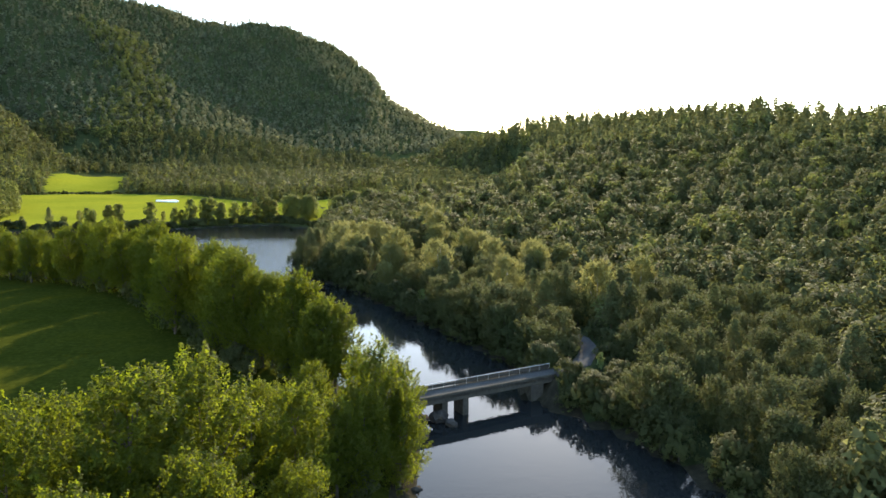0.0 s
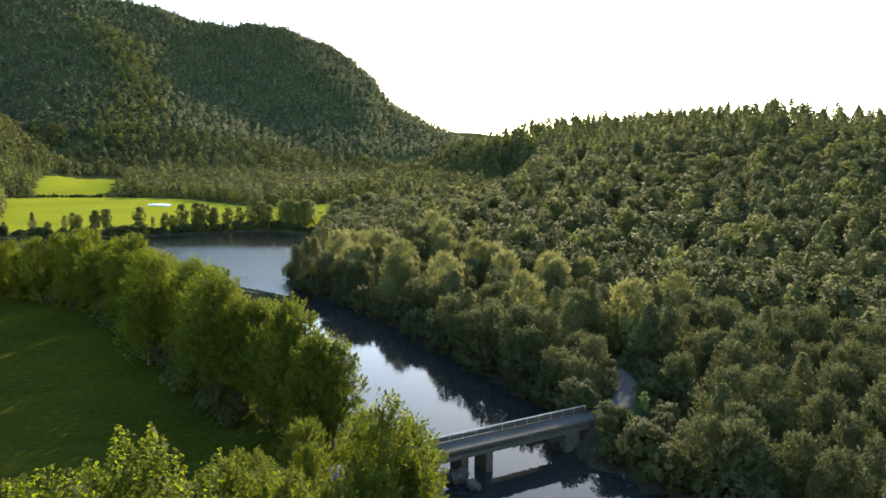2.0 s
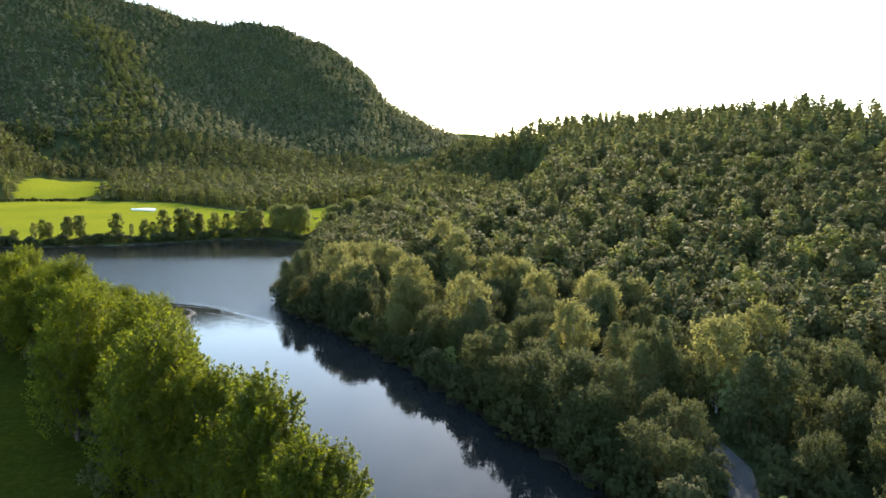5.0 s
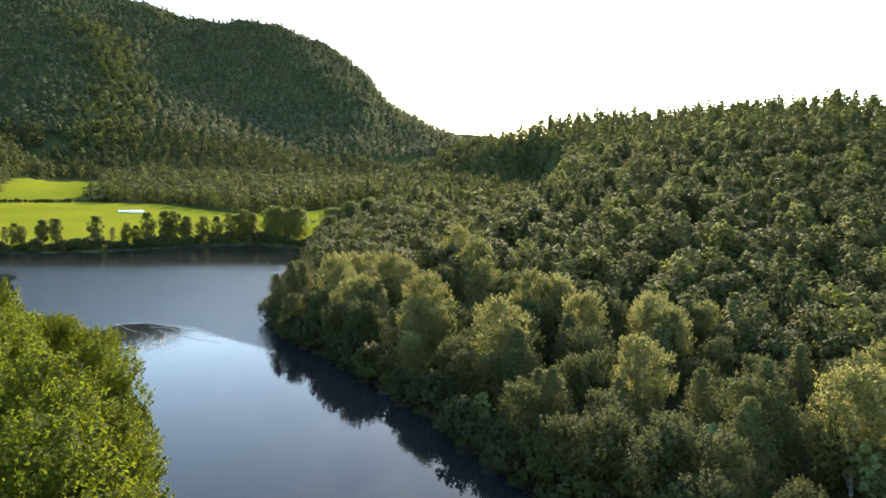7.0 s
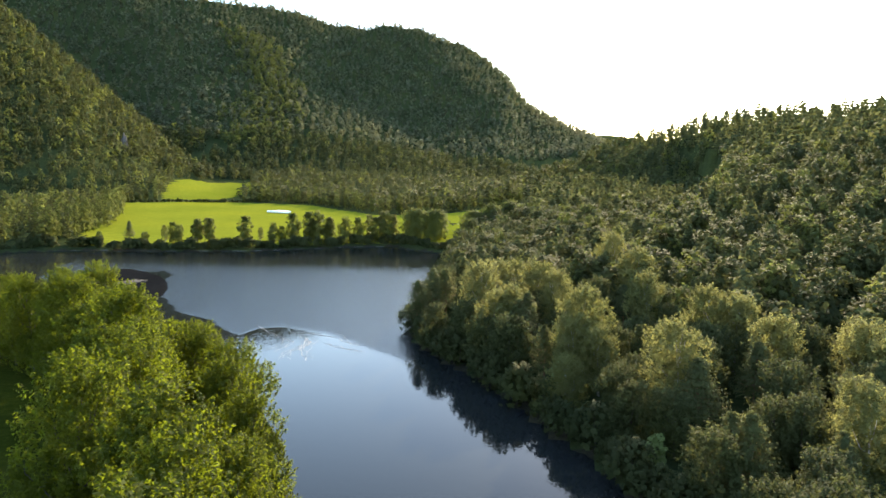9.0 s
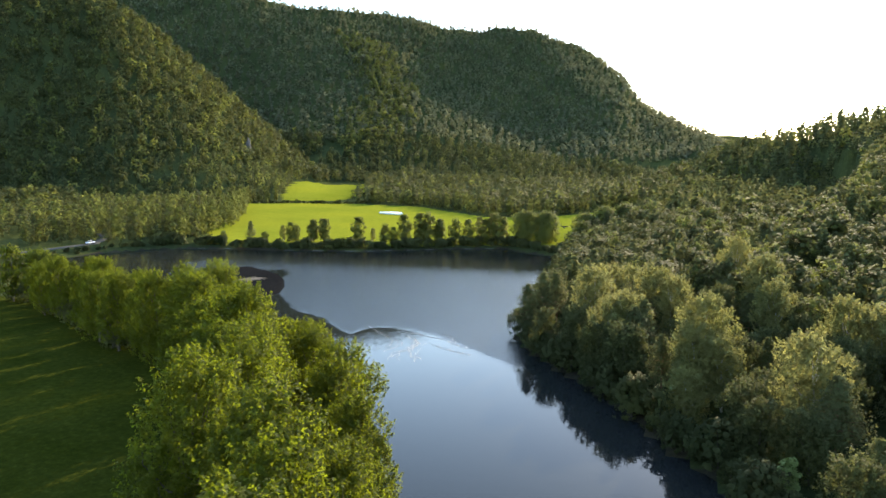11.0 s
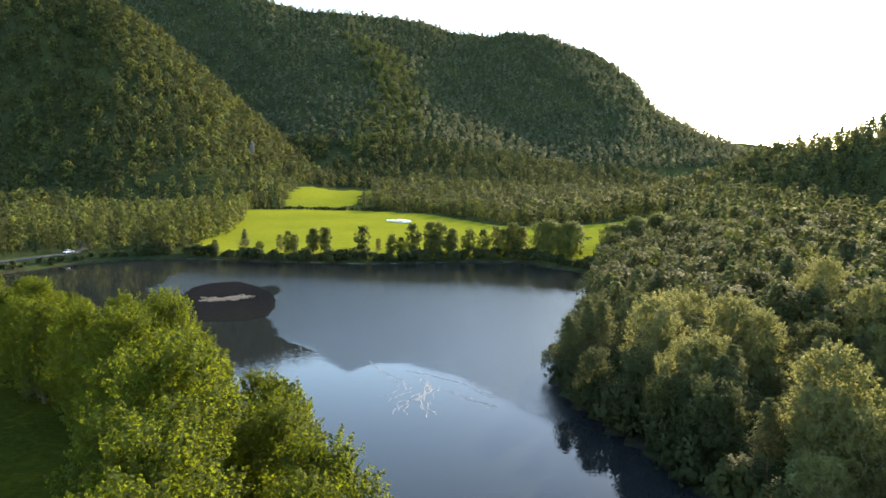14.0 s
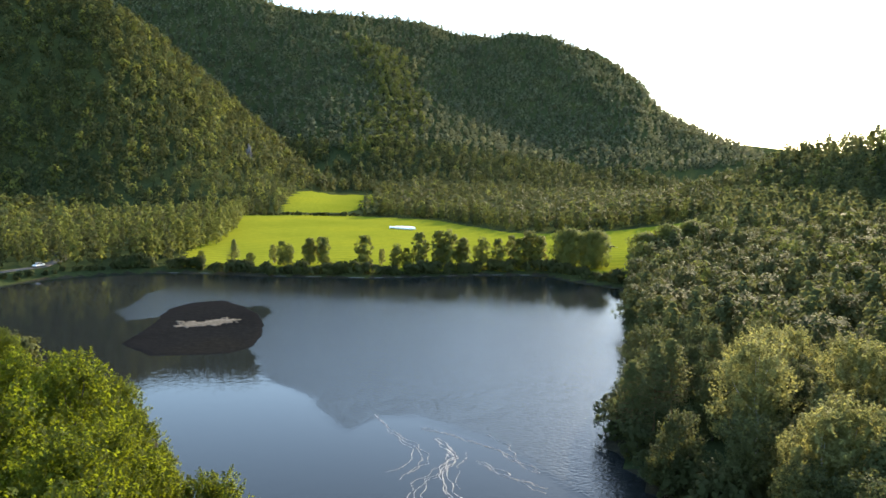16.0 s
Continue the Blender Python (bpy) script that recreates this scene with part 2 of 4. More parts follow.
def tube(path, radii, sides=6):
    """Vertices and quads of a tapered tube along a path."""
    path = np.asarray(path, float)
    verts, faces = [], []
    for i, (c, r) in enumerate(zip(path, radii)):
        d = path[min(i + 1, len(path) - 1)] - path[max(i - 1, 0)]
        d /= np.linalg.norm(d) + 1e-9
        a = np.cross(d, (0.3, 0.9, 0.2))
        a /= np.linalg.norm(a)
        b = np.cross(d, a)
        for k in range(sides):
            t = 2 * np.pi * k / sides
            verts.append(c + r * (np.cos(t) * a + np.sin(t) * b))
    for i in range(len(path) - 1):
        for k in range(sides):
            j = (k + 1) % sides
            faces.append((i * sides + k, i * sides + j, (i + 1) * sides + j, (i + 1) * sides + k))
    return np.array(verts), np.array(faces)


def join(pieces):
    verts, faces, n = [], [], 0
    for v, f in pieces:
        verts.append(v)
        faces.append(f + n)
        n += len(v)
    return np.concatenate(verts), np.concatenate(faces)


def leaves(rng, at, facing, size, folded):
    """Leaf blades at the given points: folded diamonds of two triangles, or single triangles."""
    n = len(at)
    nrm = facing + rng.normal(0, 0.55 if folded else 0.38, (n, 3))
    nrm /= np.linalg.norm(nrm, axis=1, keepdims=True)
    u = np.cross(nrm, rng.normal(0, 1, (n, 3)))
    u /= np.linalg.norm(u, axis=1, keepdims=True) + 1e-9
    w = np.cross(nrm, u)
    s = size * rng.uniform(0.65, 1.3, (n, 1))
    i = np.arange(n)[:, None]
    if folded:
        v = np.stack([at - u * s * 0.55, at + w * s * 0.36 + nrm * s * 0.1, at + u * s * 0.55, at - w * s * 0.36 + nrm * s * 0.1], 1).reshape(-1, 3)
        return v, np.concatenate([i * 4 + [0, 2, 1], i * 4 + [0, 3, 2]]), np.repeat(nrm, 4, 0)
    v = np.stack([at - u * s * 0.6, at + u * s * 0.4 + w * s * 0.5, at + u * s * 0.4 - w * s * 0.5], 1).reshape(-1, 3)
    soft = facing / np.linalg.norm(facing, axis=1, keepdims=True) + nrm * (0.9 if size < 0.3 else 0.14)
    soft /= np.linalg.norm(soft, axis=1, keepdims=True)
    return v, i * 3 + [0, 2, 1], np.repeat(soft, 3, 0)


def sphere_points(rng, n):
    v = rng.normal(0, 1, (n, 3))
    return v / np.linalg.norm(v, axis=1, keepdims=True)


# ---- trees ----
def broadleaf(seed, h, radius, base, lobes, tufts, per_tuft, leaf, folded=False, limbs=10, point=1.0):
    """Arrays of a broad-leaved tree: (wood verts, quads), (leaf verts, triangles)."""
    rng = np.random.default_rng(seed)
    lean = rng.normal(0, 0.025, 2) * h
    z = np.linspace(0, h * 0.9, 7)
    path = np.stack([lean[0] * (z / h) ** 2 + 0.12 * np.sin(z * 0.5 + seed), lean[1] * (z / h) ** 2 + 0.12 * np.cos(z * 0.43 + seed), z], 1)
    path[0, 2] = -0.8
    wood = [tube(path, np.linspace(0.016 * h + 0.03, 0.02, 7), 7)]
    centres, sizes = [], []
    for k in range(lobes):
        f = (k + 0.5) / lobes
        zz = base * h + (h * 0.97 - base * h) * f ** 0.85
        wide = radius * np.sin(np.pi * min(0.97, 0.16 + 0.8 * f ** point)) ** 0.8
        a = k * 2.4 + rng.uniform(-0.5, 0.5)
        off = wide * rng.uniform(0.35, 0.66)
        size = radius * rng.uniform(0.34, 0.52) * (1.05 - 0.35 * f)
        cx, cy = np.interp(zz, z, path[:, 0]), np.interp(zz, z, path[:, 1])
        centres.append((cx + off * np.cos(a), cy + off * np.sin(a), min(zz, h - size * 0.8)))
        sizes.append(size)
    centres, sizes = np.array(centres), np.array(sizes)
    for k in rng.permutation(lobes)[:limbs]:
        c = centres[k]
        z0 = max(base * h * 0.75, c[2] - rng.uniform(0.12, 0.25) * h)
        s = np.array([np.interp(z0, z, path[:, 0]), np.interp(z0, z, path[:, 1]), z0])
        mid = (s + c) / 2 + (0, 0, -0.05 * h)
        wood.append(tube([s, mid, c, c + (0, 0, sizes[k] * 0.5)], [0.0065 * h, 0.0045 * h, 0.002 * h, 0.008], 5))
    pick = rng.choice(lobes, tufts, p=sizes**2 / (sizes**2).sum())
    way = sphere_points(rng, tufts)
    way[:, 2] = np.where(way[:, 2] < -0.35, -way[:, 2], way[:, 2])
    root = centres[pick] + way * sizes[pick, None] * rng.uniform(0.62, 1.0, (tufts, 1)) * (1, 1, 1.12)
    up = way * (0.8, 0.8, 0.5) + (0, 0, 0.75)
    up /= np.linalg.norm(up, axis=1, keepdims=True)
    t = rng.uniform(-0.1, 1, (tufts, per_tuft, 1))
    long = radius * (0.22 if leaf < 0.3 else 0.17) * rng.uniform(0.7, 1.4, (tufts, 1, 1))
    puff = rng.normal(0, 1, (tufts, per_tuft, 3))
    at = root[:, None] + up[:, None] * t * long + puff * long * (0.2 if leaf < 0.3 else 0.33) * (1.15 - t)
    crown = root - (lean[0] * 0.4, lean[1] * 0.4, h * (0.3 + base * 0.5))
    crown /= np.linalg.norm(crown, axis=1, keepdims=True)
    facing = np.repeat(way * 0.45 + crown * 0.55 + (0, 0, 0.2), per_tuft, 0)
    if leaf < 0.3:
        facing = np.repeat(way * 0.3 + crown * 0.2 + (0, 0, 0.25), per_tuft, 0) + 0.3 * puff.reshape(-1, 3)
    return join(wood), leaves(rng, at.reshape(-1, 3), facing, leaf, folded)


def pine(seed, h, radius, base, whorls, arms, per_arm, leaf):
    """Arrays of a pine: flat, layered plates of needles on bare limbs."""
    rng = np.random.default_rng(seed)
    z = np.linspace(0, h, 6)
    path = np.stack([0.015 * h * np.sin(z / h * 3 + seed), 0.015 * h * np.cos(z / h * 2.5 + seed), z], 1)
    path[0, 2] = -0.8
    wood, at, facing = [tube(path, np.linspace(0.013 * h + 0.04, 0.02, 6), 6)], [], []
    for k in range(whorls):
        f = k / (whorls - 1)
        zz = h * (base + (0.985 - base) * f)
        reach = radius * (1 - f) ** 0.62 * (0.75 + 0.25 * np.sin(np.pi * min(1, f * 1.6 + 0.25))) + 0.12 * radius
        for j in range(arms):
            a = 2 * np.pi * (j + 0.5 * (k % 2)) / arms + rng.uniform(-0.35, 0.35)
            r = reach * rng.uniform(0.6, 1.12)
            s = np.array([np.interp(zz, z, path[:, 0]), np.interp(zz, z, path[:, 1]), zz])
            e = s + (r * np.cos(a), r * np.sin(a), r * rng.uniform(0.02, 0.26))
            wood.append(tube([s, (s + e) / 2 + (0, 0, -0.04 * r), e], [0.004 * h, 0.003 * h, 0.01], 3))
            q = rng.uniform(0.3, 1.05, (per_arm, 1)) ** 0.7
            spread = rng.normal(0, 1, (per_arm, 3)) * (0.24 * r + 0.12, 0.24 * r + 0.12, 0.1 * r + 0.1)
            at.append(s + (e - s) * q + spread)
            facing.append(np.tile((np.cos(a) * 0.7, np.sin(a) * 0.7, 0.6), (per_arm, 1)))
    return join(wood), leaves(rng, np.concatenate(at), np.concatenate(facing), leaf, False)


def spruce(seed, h, radius, whorls, arms, per_arm, leaf):
    """Arrays of a spruce: a pointed cone of drooping boughs."""
    rng = np.random.default_rng(seed)
    wood = [tube([(0, 0, -0.8), (0, 0, h * 0.5), (0, 0, h)], [0.012 * h + 0.04, 0.008 * h, 0.015], 5)]
    at, facing = [], []
    for k in range(whorls):
        f = k / (whorls - 1)
        zz, reach = h * (0.08 + 0.9 * f), radius * (1 - f) ** 0.9 + 0.1
        for j in range(arms):
            a = 2 * np.pi * j / arms + k * 0.7 + rng.uniform(-0.3, 0.3)
            r = reach * rng.uniform(0.7, 1.15)
            e = np.array((r * np.cos(a), r * np.sin(a), -0.3 * r))
            q = rng.uniform(0.15, 1.05, (per_arm, 1))
            at.append((0, 0, zz) + e * q + rng.normal(0, 1, (per_arm, 3)) * (0.13 * r + 0.06))
            facing.append(np.tile((np.cos(a) * 0.5, np.sin(a) * 0.5, 0.7), (per_arm, 1)))
    return join(wood), leaves(rng, np.concatenate(at), np.concatenate(facing), leaf, False)


def tree_thing(name, arrays, bark, leaf, label, category, group):
    """A tree as a thing with a trunk and a crown, standing at the origin."""
    (wv, wf), (lv, lf, ln) = arrays
    root = new(name)
    part("trunk", array_mesh(name + "_wood", wv, wf, bark, smooth=True), bark, root)
    part("crown", array_mesh(name + "_leaves", lv, lf, leaf, normals=ln), leaf, root)
    return tagged(root, label, category, group)


# ---- plan ----
SHORE = np.array([(-16, -160), (-14, 0), (-12, 40), (-8, 62), (-4, 79), (-3.5, 90), (-3, 100), (-9, 107), (-17, 116), (-27, 131), (-38, 147), (-48, 162),
                  (-63, 179), (-86, 202), (-115, 225), (-150, 243), (-190, 252), (-232, 268), (-250, 298), (-247, 326), (-236, 345), (-222, 354), (-204, 359),
                  (-186, 359), (-167, 364), (-147, 368), (-125, 381), (-113, 389), (-92, 396), (-76, 382), (-62, 374), (-58, 345), (-54, 305), (-49, 275),
                  (-50, 255), (-52, 243), (-48, 233), (-40, 222), (-31, 209), (-22, 195), (-13, 179), (-5, 162), (4, 145), (13, 128), (15.5, 114)], float)
SHORE = np.concatenate([SHORE, [(18, 105), (24, 96), (30, 84), (35, 65), (38, 40), (40, 0), (42, -160)]])
ROAD_EAST = np.array([(17.4, 113.3), (20.8, 115.6), (23.4, 119), (25.4, 124), (26.9, 129), (26.6, 135.5), (24, 143)], float)
NEAR_FIELD = np.array([(-12, 92), (-30, 104), (-37, 116), (-54, 140), (-79, 171), (-101, 186), (-118, 190), (-150, 203), (-190, 214), (-235, 190), (-240, 20), (-60, 10), (-40, 50), (-26, 76)], float)
FAR_FIELD = np.array([(-226, 362), (-204, 364), (-150, 374), (-126, 388), (-92, 402), (-60, 382), (-46, 440), (-40, 528), (-105, 530), (-140, 532), (-212, 602), (-294, 630), (-362, 602), (-297, 494)], float)
HIGH_FIELD = np.array([(-357, 648), (-336, 650), (-307, 662), (-313, 706), (-322, 756), (-360, 830), (-394, 805), (-410, 765), (-390, 712)], float)
HEDGE_LINE = np.array([(-362, 596), (-322, 611), (-287, 617), (-258, 626), (-300, 666), (-336, 652), (-360, 652)], float)


def inside(poly, x, y):
    hit = np.zeros(np.shape(x), bool)
    for (x0, y0), (x1, y1) in zip(poly, np.roll(poly, -1, 0)):
        if y0 != y1:
            hit ^= ((y0 > y) != (y1 > y)) & (x < (x1 - x0) * (y - y0) / (y1 - y0) + x0)
    return hit


def line_distance(poly, x, y, closed=True):
    best = np.full(np.shape(x), 1e9)
    pts = np.asarray(poly, float)
    for (x0, y0), (x1, y1) in zip(pts if closed else pts[:-1], np.roll(pts, -1, 0) if closed else pts[1:]):
        dx, dy = x1 - x0, y1 - y0
        t = np.clip(((x - x0) * dx + (y - y0) * dy) / (dx * dx + dy * dy), 0, 1)
        best = np.minimum(best, np.hypot(x - x0 - t * dx, y - y0 - t * dy))
    return best


def shore_distance(x, y):
    """Metres from the waterline: positive on land."""
    return line_distance(SHORE, x, y) * np.where(inside(SHORE, x, y), -1, 1)


def step(a, b, v):
    t = np.clip((v - a) / (b - a), 0, 1)
    return t * t * (3 - 2 * t)


def crest(line, width, power, x, y):
    """Height of a ridge that falls away from its crest line over the given width."""
    near, top = np.full(np.shape(x), 1e9), np.zeros(np.shape(x))
    pts = np.asarray(line, float)
    for (x0, y0, z0), (x1, y1, z1) in zip(pts[:-1], pts[1:]):
        dx, dy = x1 - x0, y1 - y0
        t = np.clip(((x - x0) * dx + (y - y0) * dy) / (dx * dx + dy * dy), 0, 1)
        d = np.hypot(x - x0 - t * dx, y - y0 - t * dy)
        top = np.where(d < near, z0 + t * (z1 - z0), top)
        near = np.minimum(near, d)
    return top * np.clip(1 - near / width, 0, 1) ** power


MOUNTAIN = [(-1900, 900, 400), (-1150, 1250, 372), (-775, 1453, 371), (-690, 1605, 368), (-588, 1701, 338), (-424, 1788, 350), (-330, 1830, 333), (-260, 1861, 305), (-205, 1900, 248), (-178, 1920, 182), (-150, 1940, 122), (-110, 1958, 92), (-34, 1995, 84), (100, 2140, 56), (300, 2400, 40)]
SPUR = [(-1500, 560, 470), (-950, 700, 350), (-800, 780, 285), (-699, 830, 222), (-673, 853, 196), (-635, 885, 158), (-598, 914, 118), (-540, 950, 62), (-480, 980, 22)]
RIB = [(-640, 1560, 300), (-560, 1330, 200), (-490, 1160, 118), (-450, 1040, 40)]
HILL = [(0, 560, 15), (45, 600, 43), (80, 590, 53), (110, 570, 54), (170, 510, 57), (205, 465, 60), (232, 446, 55), (280, 420, 54), (380, 380, 58), (600, 300, 70), (1000, 180, 85)]
FAR_RIDGE = [(-600, 3900, 60), (0, 3700, 175), (300, 3800, 150), (900, 3600, 90), (1800, 2800, 100), (2600, 1500, 120)]


def wobble(x, y, s, seed=0.0):
    """A smooth uneven field of about -1 to 1."""
    return (np.sin(x / s + 1.3 * np.sin(y / s * 0.7 + seed)) + np.sin(y / s * 1.1 + 1.7 * np.sin(x / s * 0.6 - seed)) + 0.5 * np.sin((x + y) / s * 1.9 + seed * 2)) / 2.5


def ground_height(x, y):
    x, y = np.asarray(x, float), np.asarray(y, float)
    sd = shore_distance(x, y)
    east = x > np.interp(y, [-160, 60, 100, 130, 166, 210, 243], [12, 14, 8, -5, -25, -50, -75])
    bank = np.where(y < 255, np.where(east, 2.4, 4.5), 2.2)
    land = bank * step(-1.5, np.where(east, 16, 11), sd) - 0.35 * step(3, -1, sd) + 0.012 * np.clip(sd - 20, 0, 200) * np.where(y > 255, 1, 0.3)
    land = land + 0.25 * wobble(x, y, 14) * step(4, 20, sd)
    land = np.maximum(land, 3.5 * (1 - step(2.2, 8, line_distance(ROAD_EAST, x, y, False))))
    nose = x + 0.082 * y
    shoulder = 1 - 0.15 * step(-28, 25, nose) * (1 - 0.4 * step(90, 160, nose))
    rise = crest(MOUNTAIN, 760, 1.45, x, y) * shoulder * (1 + 0.06 * wobble(x, y, 90, 2)) + crest(FAR_RIDGE, 900, 1.2, x, y)
    rise = np.maximum(rise, crest(SPUR, 350, 1.05, x, y) * (1 + 0.07 * wobble(x, y, 60, 1)))
    rise = np.maximum(rise, crest(RIB, 150, 1.0, x, y))
    rise = np.maximum(rise, crest(HILL, 330, 1.25, x, y) * step(-130, 5, x) * (1 + 0.06 * wobble(x, y, 45, 3)))
    return np.where(sd < -1.5, -0.4 - 0.5 * step(-1.5, -9, sd), land + rise * step(2, 40, sd))


def nonuniform(lo, hi, near_lo, near_hi, cell, grow):
    mid = list(np.arange(near_lo, near_hi + 0.1, cell))
    out, s, v = [], cell, near_hi
    while v < hi:
        s *= grow
        v += s
        out.append(v)
    low, s, v = [], cell, near_lo
    while v > lo:
        s *= grow
        v -= s
        low.append(v)
    return np.array(low[::-1] + mid + out)


def build_ground():
    gx, gy = nonuniform(-4800, 4800, -300, 240, 3.0, 1.035), nonuniform(-4800, 4900, 20, 480, 3.0, 1.028)
    X, Y = np.meshgrid(gx, gy)
    Z = ground_height(X, Y)
    nx, ny = len(gx), len(gy)
    i = (np.arange(ny - 1)[:, None] * nx + np.arange(nx - 1)).ravel()
    faces = np.stack([i, i + 1, i + nx + 1, i + nx], 1)
    cx, cy = (X[:-1, :-1] + X[1:, 1:]).ravel() / 2, (Y[:-1, :-1] + Y[1:, 1:]).ravel() / 2
    idx = np.zeros(len(faces), int)
    # The pasture and west bank take the grass with shade in its colour.
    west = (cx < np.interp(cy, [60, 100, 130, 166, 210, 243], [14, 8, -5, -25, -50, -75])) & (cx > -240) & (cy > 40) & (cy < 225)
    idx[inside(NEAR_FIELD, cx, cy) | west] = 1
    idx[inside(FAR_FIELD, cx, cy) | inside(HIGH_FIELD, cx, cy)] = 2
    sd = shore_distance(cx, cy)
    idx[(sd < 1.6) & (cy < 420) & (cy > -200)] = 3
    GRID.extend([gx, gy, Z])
    me = array_mesh("ground", np.stack([X.ravel(), Y.ravel(), Z.ravel()], 1), faces, [FOREST_FLOOR, GRASS_SHADED, GRASS_FAR, MUD], idx, smooth=True)
    return tagged(new("ground", me), "valley floor of pasture, meadow and wooded hills", "ground", kind="structure")


GRID = []
build_ground()


def surface(x, y):
    """Height of the built ground sheet, which is coarser than ground_height far away."""
    gx, gy, Z = GRID
    i, j = np.clip(np.searchsorted(gx, x) - 1, 0, len(gx) - 2), np.clip(np.searchsorted(gy, y) - 1, 0, len(gy) - 2)
    u, v = (x - gx[i]) / (gx[i + 1] - gx[i]), (y - gy[j]) / (gy[j + 1] - gy[j])
    return (Z[j, i] * (1 - u) + Z[j, i + 1] * u) * (1 - v) + (Z[j + 1, i] * (1 - u) + Z[j + 1, i + 1] * u) * v


def height(x, y):
    return float(ground_height(np.array([x]), np.array([y]))[0])


def build_water():
    xs, ys = np.linspace(-300, 80, 39), np.linspace(-170, 420, 60)
    X, Y = np.meshgrid(xs, ys)
    i = (np.arange(59)[:, None] * 39 + np.arange(38)).ravel()
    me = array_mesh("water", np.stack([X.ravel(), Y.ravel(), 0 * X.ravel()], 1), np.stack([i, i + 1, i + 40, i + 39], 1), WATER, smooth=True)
    return tagged(new("water", me), "dark calm river widening into a lake", "water", kind="structure")


build_water()

# ---- near trees, one by one ----
rng = np.random.default_rng(11)


PLACED = set()


def plant(kinds, spots, spin):
    """Stand copies of the kinds at spots (x, y, height); the first use of each kind moves it itself."""
    for x, y, h in spots:
        ob, own = kinds[spin.integers(len(kinds))]
        s = h / own
        m = Matrix.LocRotScale((x, y, height(x, y) - 0.05), Euler((0, 0, spin.uniform(0, 6.28))), None)
        if ob not in PLACED:
            PLACED.add(ob)
            ob.matrix_world = m @ Matrix.Diagonal((s * spin.uniform(0.92, 1.1), s * spin.uniform(0.92, 1.1), s, 1))
        else:
            c = copy_thing(ob, m)
            c.scale = (s * spin.uniform(0.9, 1.12), s * spin.uniform(0.9, 1.12), s)


POPLARS, FINE_POPLARS, FAR_POPLARS = [], [], []
for k, (h, r, base, lobes, tufts) in enumerate([(17.0, 5.8, 0.08, 32, 640), (17.5, 5.3, 0.1, 30, 610), (16.5, 6.2, 0.06, 34, 670), (17.0, 5.6, 0.1, 32, 630)]):
    text = "tall leafy green poplar on the river bank", "tree", "trees along the west bank"
    POPLARS.append((tree_thing("poplar_tree", broadleaf(20 + k, h, r, base, lobes, tufts, 44, 0.23, False, 12), BARK, LEAF_POPLAR, *text), h))
    if k < 2:
        FINE_POPLARS.append((tree_thing("poplar_tree", broadleaf(26 + k, h, r, base, lobes + 4, 760, 48, 0.21, False, 14), BARK, LEAF_POPLAR, *text), h))
    if k < 3:
        FAR_POPLARS.append((tree_thing("poplar_tree", broadleaf(30 + k, h, r, base, lobes, 420, 20, 0.36, False, 8), BARK, LEAF_POPLAR, *text), h))
near_a = [(-24, 53, 17), (-20.5, 60, 16.2), (-14, 66, 13.2), (-7.5, 81, 14.6), (-5.6, 85, 12.5), (-10.5, 88.5, 9.5), (-16, 86, 8.5), (-4.8, 79.5, 10.5), (-30, 47, 16), (-33, 56, 14), (-12.5, 57, 11), (-17, 48, 14), (-11, 72, 10.5),
          (-17, 74, 9), (-27, 62, 13), (-36, 46, 15), (-22, 40, 14), (-8.5, 75.5, 11), (-22, 68, 10), (-40, 58, 12),
          (-35.6, 69.4, 9.5), (-30, 73, 9), (-19.5, 71, 10.5), (-38, 64, 11), (-28, 58, 11), (-24, 73, 8.5), (-20.5, 80, 8), (-31, 66, 10), (-14.5, 79, 9), (-44, 66, 10), (-25.5, 67, 10.5)]
belt = np.array([(-16.5, 102.5), (-26, 109.5), (-35, 120), (-50, 141), (-73, 175), (-96, 190), (-113, 197), (-140, 212), (-168, 225)], float)
near_b, span = [(-17, 100.5, 13.5), (-58.5, 168.5, 15), (-62.5, 175, 14.5), (-53, 163, 15), (-50, 157.5, 14.5), (-44, 150, 14), (-66.5, 181, 14)], 0.0
seg = np.hypot(*np.diff(belt, axis=0).T)
total = seg.sum()
while span < total:
    k = np.searchsorted(np.cumsum(seg), span + 1e-6)
    k = min(k, len(seg) - 1)
    f = (span - (np.cumsum(seg)[k] - seg[k])) / seg[k]
    c = belt[k] + f * (belt[k + 1] - belt[k])
    n = np.array([belt[k + 1][1] - belt[k][1], -(belt[k + 1][0] - belt[k][0])]) / seg[k]
    wide = 2.5 + 7.6 * step(10, 55, span)
    for row in (-1.0, 1.0) if span < 25 else (-3.6, 1.0, wide):
        if row < -2 and rng.uniform() < 0.35:
            continue
        p = c + n * (row + rng.uniform(-1.2, 1.2)) + rng.uniform(-1, 1, 2)
        tall = 17.6 if row < 2 else (17.0 if row < 5 else 13.0)
        near_b.append((p[0], p[1], tall * rng.uniform(0.76, 1.07) * (0.9 if span < 18 else 1.0) * (1 - 0.3 * step(95, 150, span))))
    span += 7.9
standing = [s for s in near_a + near_b if shore_distance(np.array([s[0]]), np.array([s[1]]))[0] > 0.8]
plant(POPLARS, [s for s in standing if s[1] < 112], rng)
plant(FINE_POPLARS, [s for s in standing if 112 <= s[1] < 216], rng)
plant(FAR_POPLARS, [s for s in standing if s[1] >= 216], rng)

